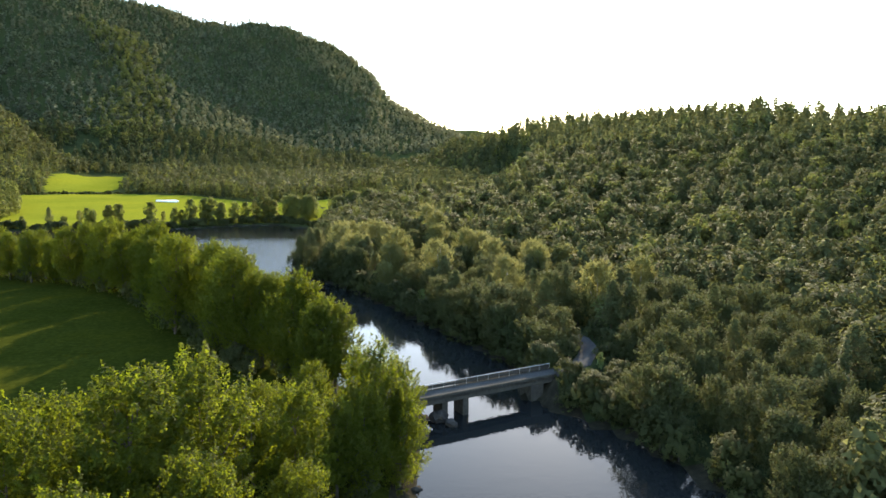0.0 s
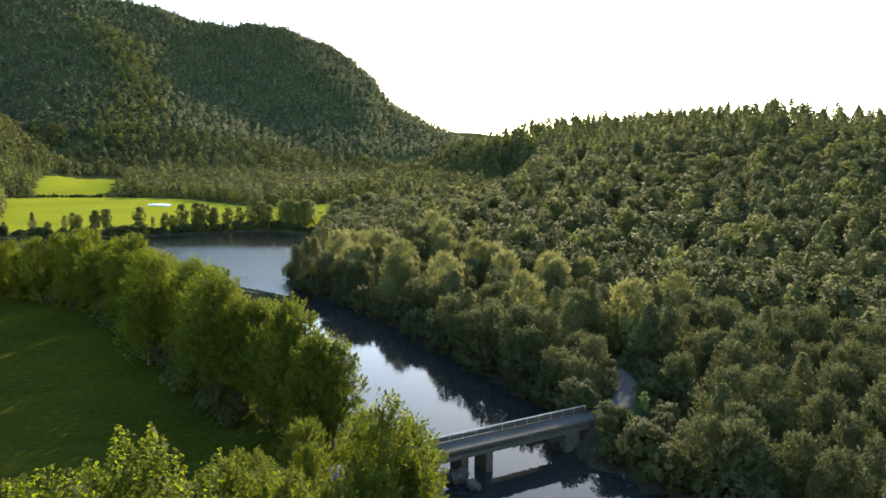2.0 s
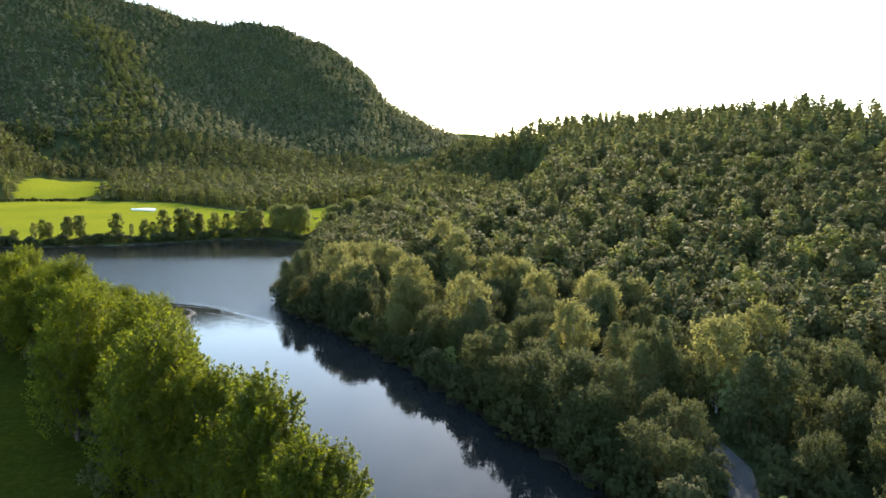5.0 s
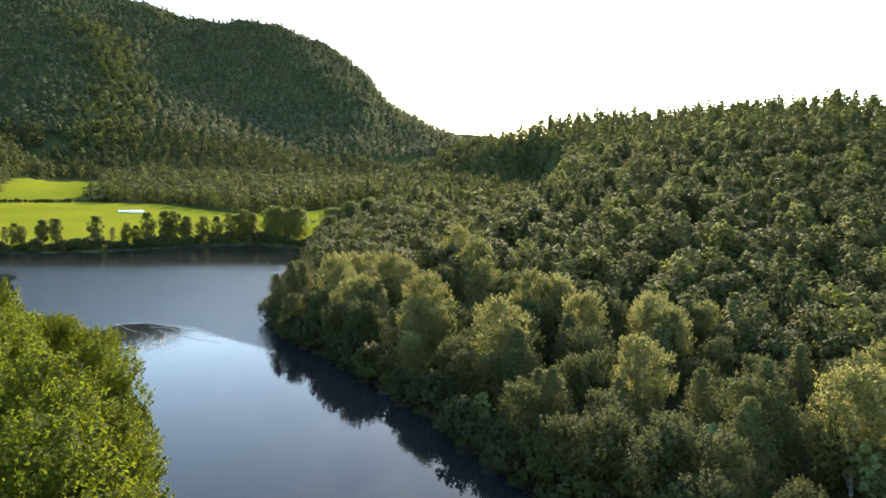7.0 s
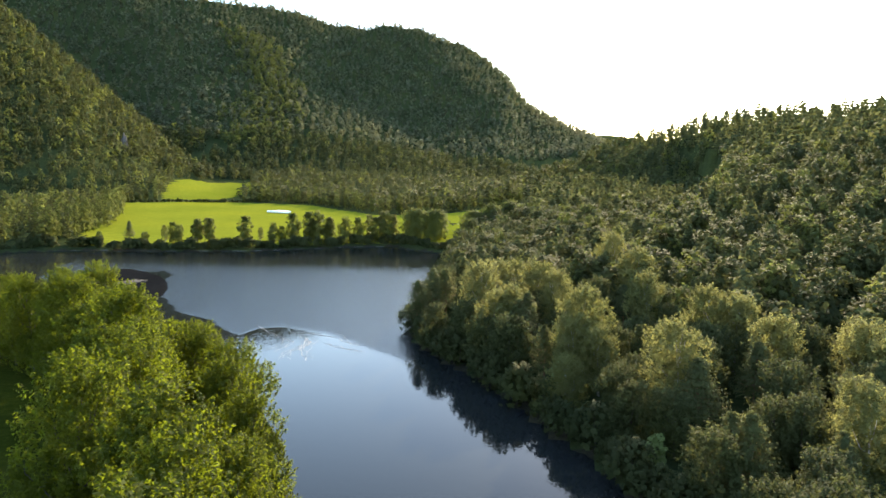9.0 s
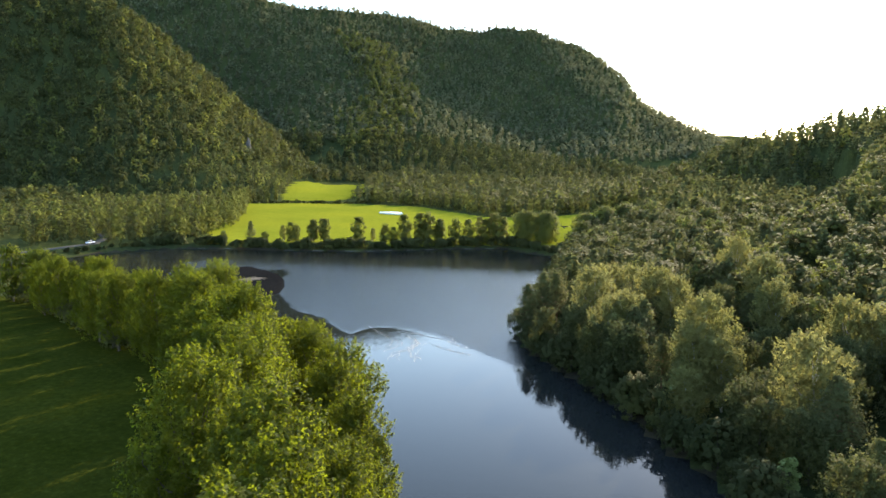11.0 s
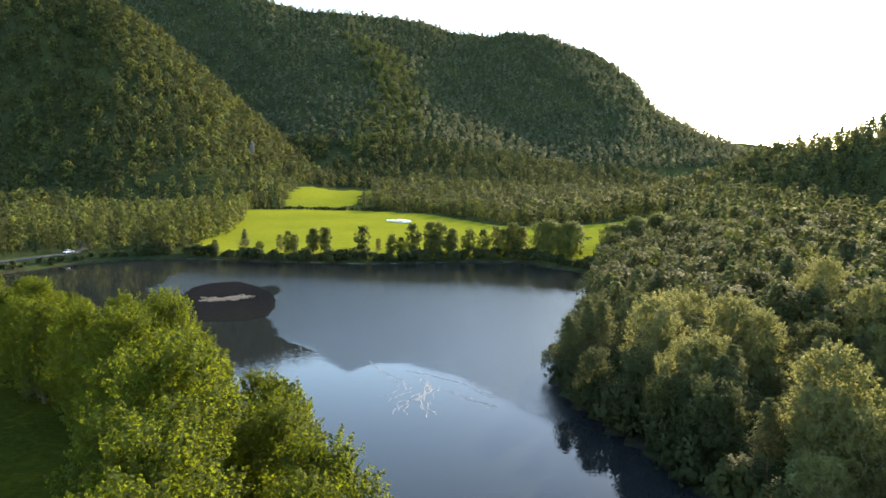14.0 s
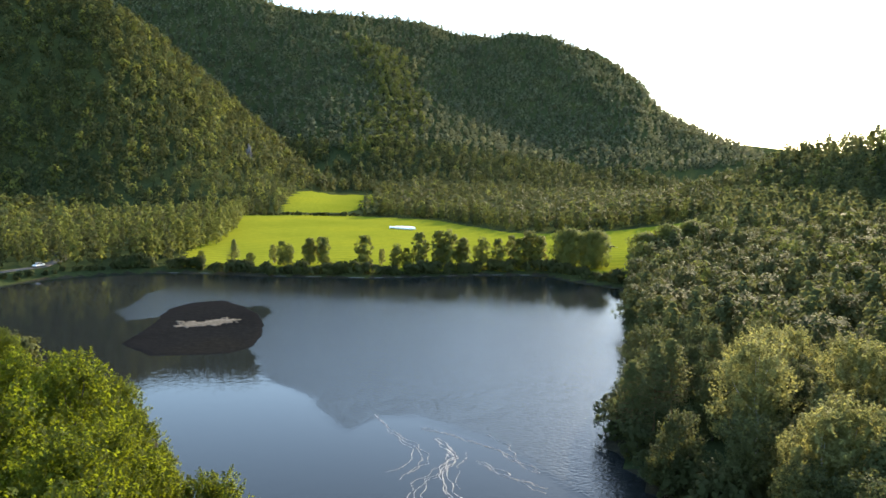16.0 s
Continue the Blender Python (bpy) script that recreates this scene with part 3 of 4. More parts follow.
# east bank: birches, alders, pines and a few young trees
BIRCHES, ALDERS, PINES, FRESH, SPRUCES = [], [], [], [], []
for k, (h, r) in enumerate([(13.0, 5.0), (12.5, 4.5), (13.5, 5.4)]):
    BIRCHES.append((tree_thing("birch_tree", broadleaf(40 + k, h, r, 0.1, 26, 620, 34, 0.23, False, 7), BARK_BIRCH, LEAF_BIRCH,
                               "pale yellow-green birch standing in the riverside wood", "tree", "trees on the east bank"), h))
for k, (h, r) in enumerate([(11.0, 5.2), (10.5, 5.6), (11.5, 4.9)]):
    ALDERS.append((tree_thing("alder_tree", broadleaf(50 + k, h, r, 0.02, 24, 520, 30, 0.25, False, 6), BARK, LEAF_ALDER,
                              "dark green alder leaning over the water", "tree", "trees on the east bank"), h))
for k, (h, r) in enumerate([(14.0, 3.7), (13.0, 4.0), (14.5, 3.4)]):
    PINES.append((tree_thing("pine_tree", pine(60 + k, h, r, 0.3, 13, 6, 60, 0.31), BARK_PINE, NEEDLE_PINE,
                             "dull green pine with layered boughs in the hillside wood", "tree", "trees on the east bank"), h))
FRESH.append((tree_thing("young_tree", broadleaf(70, 6.0, 1.9, 0.1, 12, 130, 14, 0.36, False, 5), BARK, LEAF_FRESH,
                         "small bright-leaved young tree catching the sun", "tree", "young trees on the east bank"), 6.0))
SPRUCES.append((tree_thing("spruce_tree", spruce(75, 14.0, 2.6, 16, 8, 12, 0.5), BARK_PINE, NEEDLE_SPRUCE,
                           "dark pointed spruce among broad-leaved trees", "tree", "trees on the east bank"), 14.0))

LAKE_ROAD = np.array([(-270, 255), (-265, 290), (-262, 318), (-263, 340), (-276, 362), (-308, 384)], float)
EAST_NEAR = np.array([(18, 88), (14, 100), (12, 112), (11, 124), (5, 138), (0, 155), (-10, 175), (-20, 193), (-30, 210), (-42, 226), (-50, 240), (-49, 256), (-47, 275), (-30, 275), (-8, 240), (20, 205), (45, 170), (72, 135), (64, 102), (46, 72), (36, 66)], float)
CLEAR_SPOTS = [(25.5, 114.5, 7.0), (23.5, 106.0, 7.0), (20.5, 100.0, 4.0), (-5, 173.5, 4.0), (19.5, 155, 4.0), (-46.5, 240.5, 4.6), (-43.5, 246.5, 4.0)]


def scatter(poly, spacing, spin, keep=None):
    """Uneven spots over a polygon."""
    (x0, y0), (x1, y1) = poly.min(0), poly.max(0)
    gx, gy = np.meshgrid(np.arange(x0, x1, spacing), np.arange(y0, y1, spacing * 0.87))
    gx = gx + (np.arange(gx.shape[0]) % 2)[:, None] * spacing / 2 + spin.uniform(-0.38, 0.38, gx.shape) * spacing
    gy = gy + spin.uniform(-0.38, 0.38, gy.shape) * spacing
    x, y = gx.ravel(), gy.ravel()
    ok = inside(poly, x, y)
    if keep is not None:
        ok &= keep(x, y)
    return x[ok], y[ok]


def dry(x, y):
    return (shore_distance(x, y) > 1.2) & (line_distance(ROAD_EAST, x, y, False) > 4.6)


GOOD_BIRCHES = [(-31.6, 247, 13), (-28, 252, 12), (-29, 217, 12.5), (-26, 221, 12), (-22.2, 239, 13.5), (-19, 235, 12.5), (-14.7, 201.7, 11.5), (-11, 199, 10.5), (-6.3, 264, 13.5), (-1.8, 243, 14),
                (7, 212.3, 13.5), (11, 211, 12.5), (13.5, 197.5, 12.5), (26, 201, 11), (15.2, 167.8, 12), (33, 196, 10.5)]
plant(BIRCHES, GOOD_BIRCHES, rng)
plant(PINES, [(-47.6, 239.6, 11.5), (-45.2, 243.4, 13.0), (-43.2, 247.5, 12.0)], rng)
plant(FRESH, [(26.4, 117.0, 3.0), (-5, 173.5, 5.2), (33, 148, 7), (19.5, 155, 6), (-17, 199, 6)], rng)
for x, y in zip(*scatter(EAST_NEAR, 7.4, rng, dry)):
    if min(math.hypot(x - cx, y - cy) - cr for cx, cy, cr in CLEAR_SPOTS + [(bx, by, 3.6) for bx, by, _ in GOOD_BIRCHES]) < 0:
        continue
    sd = float(shore_distance(np.array([x]), np.array([y]))[0])
    roll = rng.uniform()
    if sd < 7:
        plant(ALDERS if roll < 0.97 else BIRCHES, [(x, y, rng.uniform(7.5, 10.5))], rng)
    elif roll < 0.1 and y > 140:
        plant(BIRCHES, [(x, y, rng.uniform(11.5, 14.5))], rng)
    elif roll < 0.76:
        plant(ALDERS, [(x, y, rng.uniform(6.5, 10.0))], rng)
    elif roll < 0.98:
        plant(PINES, [(x, y, rng.uniform(9.0, 12.0))], rng)
    else:
        plant(SPRUCES, [(x, y, rng.uniform(11, 14))], rng)

# low growth that overhangs both banks
THICKET = [(tree_thing("bank_bush", broadleaf(77, 5.0, 3.2, 0.0, 12, 150, 18, 0.3, False, 4), BARK, LEAF_ALDER,
                       "dense dark bush overhanging the river bank", "bush", "bushes along the banks"), 5.0)]
east_line = [(36, 62), (30, 84), (25, 96), (20.5, 104), (17.5, 114), (13, 128), (4, 145), (-5, 162), (-13, 179), (-22, 195), (-31, 209), (-40, 222), (-48, 233), (-51.5, 243), (-50, 255), (-49, 275), (-54, 305), (-58, 345), (-61, 372)]
west_line = [(-13, 36), (-9, 60), (-5.5, 79), (-5, 86), (-18, 116), (-28, 131), (-39, 147), (-49, 162), (-64, 179), (-87, 202), (-116, 225), (-150, 243)]
for line, side, gap in ((east_line, 1.0, 3.4), (west_line, -1.0, 4.6)):
    for (x0, y0), (x1, y1) in zip(line[:-1], line[1:]):
        n = max(1, int(math.hypot(x1 - x0, y1 - y0) / gap))
        for k in range(n):
            f, out = (k + rng.uniform(0, 0.9)) / n, side * rng.uniform(0.8, 2.6)
            x, y = x0 + (x1 - x0) * f + out, y0 + (y1 - y0) * f + abs(out) * 0.3
            if side < 0 and 86 < y < 118:
                continue
            plant(THICKET, [(x, y, rng.uniform(2.8, 6.0) if side > 0 else rng.uniform(1.8, 3.4))], rng)

plant(THICKET, [(19.2, 106.0, 3.4), (19.5, 108.5, 3.4), (15.8, 116.5, 4.5), (22.5, 108, 4.5), (21.5, 111.5, 2.6), (18, 118.5, 4.2), (24.5, 104.5, 4.2), (26.5, 108.5, 4.0), (23.5, 100.5, 4.4), (28.5, 112.5, 3.6), (28.0, 104.0, 4.8),
                (23.5, 126, 3.0), (22.2, 122.5, 2.8), (24.5, 131, 3.2), (23.8, 136, 3.6), (29.5, 122, 3.4), (30, 127, 3.8), (30.2, 132, 3.4), (29.6, 138, 3.8), (27.4, 122.4, 2.2), (28.6, 116.0, 2.6), (32.5, 119, 4.4), (33, 125, 4.6)], rng)

# undergrowth below the poplars
for (x0, y0), (x1, y1) in zip(belt[:-1], belt[1:]):
    n = int(math.hypot(x1 - x0, y1 - y0) / 2.3)
    for k in range(n):
        f, out = (k + rng.uniform(0, 0.9)) / n, rng.uniform(-5.5, 2.0)
        x, y = x0 + (x1 - x0) * f + out * 0.7, y0 + (y1 - y0) * f + out * 0.7
        if y > 106:
            plant(THICKET, [(x, y, rng.uniform(2.2, 4.6))], rng)

# trees and shrubs on the far shore, one by one
SHORE_TREES = []
for k, (h, r) in enumerate([(11.0, 3.4), (11.0, 4.1)]):
    SHORE_TREES.append((tree_thing("shore_tree", broadleaf(80 + k, h, r, 0.02, 20, 340, 18, 0.42, False, 5), BARK, LEAF_SLOPE,
                                   "grey-green leafy tree on the far lake shore", "tree", "trees on the far shore"), h))
plant(SHORE_TREES, [(-185, 375, 8.5), (-182, 374, 7.5), (-154.8, 381, 11), (-141.9, 381, 8.5), (-139, 384, 7), (-136.6, 390, 12), (-130, 393, 12.5), (-126, 393.5, 12.5), (-121.5, 395.6, 9.5),
                    (-114.3, 396, 10.5), (-109, 397.5, 10.5), (-102, 400, 10.5), (-96.5, 402, 12.5), (-175.5, 378, 9.5), (-170, 379, 10), (-214, 366, 5), (-193, 366, 5.5)], rng)
hedge = [(-357, 601, 5), (-345, 606, 5), (-338, 610, 3), (-322, 614, 3.5), (-300, 618, 3), (-286, 621, 3.5), (-272, 626, 5), (-262, 631, 6), (-366, 640, 9), (-362, 648, 8), (-368, 630, 7), (-360, 622, 5)]
plant(SHORE_TREES, hedge, rng)
LIGHT_SHORE = [(tree_thing("shore_birch", broadleaf(84, 11.0, 2.9, 0.05, 16, 220, 16, 0.42, False, 5), BARK_BIRCH, LEAF_BIRCH,
                           "light green birch on the far lake shore", "tree", "birches on the far shore"), 11.0)]
plant(LIGHT_SHORE, [(-176.5, 380, 9.5), (-172, 381, 10), (-122.5, 397, 10), (-105, 402, 11), (-99.5, 404, 12.5), (-94, 404, 11), (-190, 377, 7), (-150, 386, 6)], rng)
plant(PINES, [(-201.7, 369, 9.5)], rng)
DOMES = [(tree_thing("willow_tree", broadleaf(90, 13.0, 7.6, 0.0, 44, 900, 18, 0.45, False, 6), BARK, LEAF_SLOPE,
                     "broad rounded grey-green willow by the lake", "tree", "willows by the lake"), 13.0)]
plant(DOMES, [(-84, 403, 12.8), (-75, 402, 12.2), (-57, 396, 11.5), (-50, 402, 12.5), (-43, 410, 12)], rng)
SHRUBS = [(tree_thing("shore_shrub", broadleaf(95, 3.0, 2.6, 0.0, 10, 110, 14, 0.42, False, 4), BARK, LEAF_ALDER,
                      "low dark shrub at the water's edge", "shrub", "shrubs on the far shore"), 3.0)]
spots = []
for (x0, y0), (x1, y1) in zip([(-226, 359), (-186, 361), (-147, 371), (-125, 384), (-113, 392), (-92, 400)], [(-186, 361), (-147, 371), (-125, 384), (-113, 392), (-92, 400), (-62, 378)]):
    n = int(math.hypot(x1 - x0, y1 - y0) / 3.0)
    spots += [(x0 + (x1 - x0) * (k + rng.uniform(0, 0.9)) / n, y0 + (y1 - y0) * (k + rng.uniform(0, 0.9)) / n + rng.uniform(0, 2.5), rng.uniform(2.2, 4.4)) for k in range(n)]
for (x0, y0), (x1, y1) in zip([(-226, 358), (-238, 347), (-249, 328), (-252, 298), (-234, 267), (-192, 251)], [(-238, 347), (-249, 328), (-252, 298), (-234, 267), (-192, 251), (-152, 242)]):
    n = int(math.hypot(x1 - x0, y1 - y0) / 2.6)
    spots += [(x0 + (x1 - x0) * (k + 0.5) / n - rng.uniform(0.5, 4), y0 + (y1 - y0) * (k + 0.5) / n + rng.uniform(-2, 2) + (1 if y0 > 340 else 0), rng.uniform(2.6, 5.0) * (0.42 if x0 < -237 and y0 > 290 else 1.0)) for k in range(n)]
for (x0, y0), (x1, y1) in zip([(-357, 601), (-322, 614), (-286, 621)], [(-322, 614), (-286, 621), (-262, 631)]):
    n = int(math.hypot(x1 - x0, y1 - y0) / 2.8)
    spots += [(x0 + (x1 - x0) * (k + rng.uniform(0, 0.8)) / n, y0 + (y1 - y0) * (k + 0.5) / n + rng.uniform(-0.8, 0.8), rng.uniform(1.4, 2.8)) for k in range(n)]
plant(SHRUBS, [s for s in spots if shore_distance(np.array([s[0]]), np.array([s[1]]))[0] > 0.2 and line_distance(LAKE_ROAD, np.array([s[0]]), np.array([s[1]]), False)[0] > 4], rng)


# ---- woods ----
def wood(name, label, spots, kinds, mat, spin, lift=0.0):
    """Many trees of a far wood in one mesh: kinds is a list of (verts, faces, own height)."""
    x, y, h = spots
    z = surface(x, y) + lift
    which = spin.integers(len(kinds), size=len(x))
    verts, faces, normals, n = [], [], [], 0
    for k, (v, f, own, nrm) in enumerate(kinds):
        sel = np.where(which == k)[0]
        if not len(sel):
            continue
        a = spin.uniform(0, 2 * np.pi, len(sel))
        s = (h[sel] / own)[:, None]
        w = s * spin.uniform(0.85, 1.2, (len(sel), 1))
        c, d = np.cos(a)[:, None], np.sin(a)[:, None]
        px, py, pz = v[None, :, 0] * w, v[None, :, 1] * w, v[None, :, 2] * s
        pts = np.stack([px * c - py * d + x[sel, None], px * d + py * c + y[sel, None], pz + z[sel, None]], -1).reshape(-1, 3)
        faces.append((f[None] + (np.arange(len(sel)) * len(v))[:, None, None]).reshape(-1, 3) + n)
        verts.append(pts)
        normals.append(np.stack([nrm[None, :, 0] * c - nrm[None, :, 1] * d, nrm[None, :, 0] * d + nrm[None, :, 1] * c, nrm[None, :, 2] + 0 * c], -1).reshape(-1, 3))
        n += len(pts)
    ob = new(name, array_mesh(name, np.concatenate(verts), np.concatenate(faces), mat, normals=np.concatenate(normals)))
    return tagged(ob, label, "woodland", kind="stuff")


def with_stem(arrays):
    """Leaves with a plain triangular stem of three faces."""
    (_, _), (v, f, nrm) = arrays
    top = v[:, 2].max() * 0.6
    stem = np.array([(-0.16, -0.1, -1), (0.16, -0.1, -1), (0, 0.18, -1), (0, 0, top)])
    return np.concatenate([v, stem]), np.concatenate([f, np.array([(0, 1, 3), (1, 2, 3), (2, 0, 3)]) + len(v)]), v[:, 2].max(), np.concatenate([nrm, np.tile((0, -1.0, 0), (4, 1))])


MID_BROAD = [with_stem(broadleaf(100 + k, 12.0, 5.6, 0.04, 18, 150, 9, 0.66, False, 0)) for k in range(4)]
MID_PINE = [with_stem(pine(110 + k, 13.0, 3.9, 0.25, 10, 6, 7, 0.9)) for k in range(3)]
FAR_BROAD = [with_stem(broadleaf(120 + k, 12.0, 3.5, 0.05, 10, 22, 5, 1.6, False, 0)) for k in range(4)]
MID_SLIM = [with_stem(broadleaf(125 + k, 14.0, 2.8, 0.03, 16, 100, 8, 0.65, False, 0)) for k in range(4)]
FAR_PINE = [with_stem(pine(130 + k, 13.0, 3.8, 0.25, 7, 5, 5, 1.3)) for k in range(3)]
FAR_SPRUCE = [with_stem(spruce(140 + k, 15.0, 2.8, 9, 6, 3, 1.4)) for k in range(2)]
FAR_ROUND = [with_stem(broadleaf(160 + k, 12.0, 5.0, 0.04, 14, 36, 5, 1.45, False, 0)) for k in range(4)]
TINY = [with_stem(broadleaf(150 + k, 12.0, 4.2, 0.0, 7, 15, 3, 2.8, False, 0)) for k in range(4)]
spin = np.random.default_rng(5)


def hill_land(x, y):
    return (shore_distance(x, y) > 1.5) & ~inside(EAST_NEAR, x, y) & ~inside(FAR_FIELD, x, y) & ~inside(HIGH_FIELD, x, y) & ~inside(HEDGE_LINE, x, y) & ~inside(NEAR_FIELD, x, y) & (line_distance(ROAD_EAST, x, y, False) > 2.6)


def spots_of(poly, spacing, lo, hi, share=1.0):
    x, y = scatter(np.array(poly, float), spacing, spin, hill_land)
    keep = spin.uniform(size=len(x)) < share
    x, y = x[keep], y[keep]
    return x, y, spin.uniform(lo, hi, len(x))


EAST_SLOPE = [(-60, 250), (20, 60), (45, 50), (80, 100), (140, 200), (200, 300), (160, 360), (40, 420), (-40, 440), (-62, 380)]
wood("slope_birches", "lighter broad-leaved trees on the valley side", spots_of(EAST_SLOPE, 19.0, 11, 14.5, 0.7), MID_BROAD, LEAF_SLOPE, spin)
wood("slope_alders", "dark broad-leaved trees on the valley side", spots_of(EAST_SLOPE, 8.4, 9.5, 13, 0.9), MID_BROAD, LEAF_ALDER, spin)
wood("slope_pines", "dense pine wood on the valley side", spots_of(EAST_SLOPE, 11.5, 10, 13.5, 0.9), MID_PINE, NEEDLE_PINE, spin)
OUTER_SLOPE = [(45, 50), (60, -20), (190, -20), (260, 150), (240, 300), (200, 300), (140, 200), (80, 100)]
wood("outer_wood", "dark wood high on the valley side", spots_of(OUTER_SLOPE, 11.0, 9, 14), FAR_BROAD, LEAF_ALDER, spin)
HILLTOP = [(-40, 436), (40, 416), (160, 356), (236, 300), (258, 150), (340, 200), (350, 440), (230, 580), (100, 660), (40, 690), (-10, 640), (-30, 540)]
OUTER_HILL = [(340, 200), (258, 150), (420, 60), (900, 40), (900, 330), (600, 420), (380, 520), (220, 620), (230, 580), (350, 440)]
wood("outer_hill_wood", "far side of the pine-covered hill", spots_of(OUTER_HILL, 20.0, 11, 15), FAR_BROAD, NEEDLE_PINE, spin)
wood("hill_pines", "pine wood covering the rounded hill", spots_of(HILLTOP, 10.0, 11, 15.5), FAR_PINE, NEEDLE_PINE, spin)
wood("hill_spruces", "pointed spruces along the hill crest", spots_of(HILLTOP, 15.0, 11, 15, 0.35), FAR_SPRUCE, NEEDLE_SPRUCE, spin)
wood("hill_birches", "birches scattered over the hill", spots_of(HILLTOP, 17.0, 9, 14, 0.9), FAR_ROUND, LEAF_SLOPE, spin)
WEST_BACK = [(-310, 350), (-310, 430), (-335, 500), (-385, 600), (-385, 648), (-360, 652), (-390, 714), (-412, 768), (-398, 806), (-440, 800), (-470, 700), (-470, 560), (-460, 420), (-400, 330), (-310, 310)]
wood("lakeside_wood", "mixed wood beside the bright meadow", spots_of(WEST_BACK, 9.5, 5, 10.5), FAR_ROUND, LEAF_ALDER, spin)
wood("lakeside_birches", "lighter birches along the wood's edge", spots_of(WEST_BACK, 24.0, 9, 14), FAR_ROUND, LEAF_SLOPE, spin)
LAKE_EDGE = [(-238, 352), (-226, 366), (-245, 424), (-286, 494), (-356, 600), (-357, 648), (-385, 648), (-385, 600), (-335, 500), (-310, 430), (-310, 350), (-285, 318)]
# Paler and darker leaves mixed here to imitate sunlit and shaded crowns.
wood("lakeside_lit_trees", "tall green trees along the wood's edge, sunlight put into their leaf colour", spots_of(LAKE_EDGE, 14.0, 9, 18), MID_SLIM, LEAF_SLOPE, spin)
wood("lakeside_alders", "dark slender trees along the wood's edge", spots_of(LAKE_EDGE, 9.5, 6, 14), MID_SLIM, LEAF_ALDER, spin)
MEADOW_EDGE = np.array([(-236, 368), (-252, 424), (-293, 497), (-362, 602)], float)
t = np.linspace(0, 3, 50)
x = np.interp(t, np.arange(4), MEADOW_EDGE[:, 0]) + spin.uniform(-2.5, 1.0, 50)
y = np.interp(t, np.arange(4), MEADOW_EDGE[:, 1]) + spin.uniform(-1.5, 1.5, 50)
wood("meadow_edge", "upright sunlit trees standing along the meadow's edge", (x, y, spin.uniform(11, 17, 50)), MID_SLIM, LEAF_SLOPE, spin)
WEST_SHORE = [(-165, 236), (-195, 246), (-240, 262), (-272, 300), (-400, 330), (-470, 420), (-560, 330), (-420, 180), (-240, 195)]
wood("west_wood", "dark wood on the west shore", spots_of(WEST_SHORE, 10.0, 5, 10), FAR_ROUND, LEAF_ALDER, spin)
BACK_WOOD = [(-40, 535), (-140, 540), (-212, 610), (-262, 628), (-300, 662), (-312, 706), (-322, 756), (-362, 836), (-400, 850), (-470, 900), (-440, 1050), (-150, 1250), (80, 1200), (120, 760), (40, 650), (-10, 560)]
wood("valley_wood", "belts of trees behind the meadow", spots_of(BACK_WOOD, 12.5, 9, 15), FAR_ROUND, LEAF_ALDER, spin)
BACK_EDGE = [(-40, 533), (-140, 538), (-212, 607), (-262, 628), (-258, 640), (-205, 622), (-135, 553), (-40, 548)]
wood("valley_edge", "row of upright lighter trees behind the meadow", spots_of(BACK_EDGE, 8.0, 9, 14), MID_SLIM, LEAF_SLOPE, spin)
wood("valley_birches", "lighter trees scattered in the valley wood", spots_of(BACK_WOOD, 30.0, 10, 15), FAR_ROUND, LEAF_SLOPE, spin)
wood("valley_pines", "dark conifers in the valley wood", spots_of(BACK_WOOD, 20.0, 10, 15), FAR_SPRUCE, NEEDLE_SPRUCE, spin)
SPUR_FACE = [(-470, 560), (-470, 700), (-440, 800), (-400, 815), (-400, 850), (-480, 900), (-480, 990), (-620, 960), (-760, 850), (-1000, 730), (-1000, 480), (-700, 380), (-470, 440)]
wood("spur_wood", "mixed wood on the steep mountain spur", spots_of(SPUR_FACE, 12.0, 11, 17), FAR_ROUND, LEAF_ALDER, spin)
wood("spur_pines", "conifers on the steep mountain spur", spots_of(SPUR_FACE, 22.0, 10, 15), FAR_SPRUCE, NEEDLE_SPRUCE, spin)
# Sunlit crowns on the spur, imitated by scattered trees with paler leaves.
wood("spur_lit_crowns", "yellow-green trees scattered on the spur, sunlight put into their leaf colour", spots_of(SPUR_FACE, 24.0, 13, 19, 0.8), FAR_ROUND, LEAF_SLOPE, spin)
MOUNT_FACE = [(-480, 980), (-440, 1060), (-150, 1250), (150, 1500), (250, 2300), (-40, 2040), (-300, 1900), (-620, 1790), (-800, 1560), (-1150, 1330), (-900, 1000), (-640, 960)]
# The mountainside's hazy paleness comes from its leaf colour.
wood("mountain_wood", "unbroken forest on the high mountainside", spots_of(MOUNT_FACE, 13.5, 9, 15), TINY, WOOD_HAZY, spin, -1.0)


# Birches along the rib; paler leaves also stand in for sun on its crowns.
RIB_WOOD = [(-490, 960), (-400, 1000), (-390, 1220), (-500, 1360), (-580, 1440), (-680, 1400), (-600, 1180), (-540, 1040)]
RIB_LINE = np.array([(-455, 985), (-455, 1060), (-490, 1200), (-560, 1330), (-610, 1400)], float)
x, y, h = spots_of(RIB_WOOD, 13.0, 13, 18)
dense = spin.uniform(0.0, 1.0, len(x)) < 1.1 - line_distance(RIB_LINE, x, y, False) / 62 - 0.25 * wobble(x, y, 30, 1)
wood("rib_lit_birches", "lighter birch wood on a mountain rib, its sunlit tone put into leaf colour", (x[dense], y[dense], h[dense]), FAR_ROUND, LEAF_SLOPE, spin)
BACK_HILLS = [(80, 1200), (120, 760), (60, 720), (220, 620), (380, 520), (600, 420), (1100, 330), (1100, 900), (650, 1600), (250, 2300), (150, 1500)]
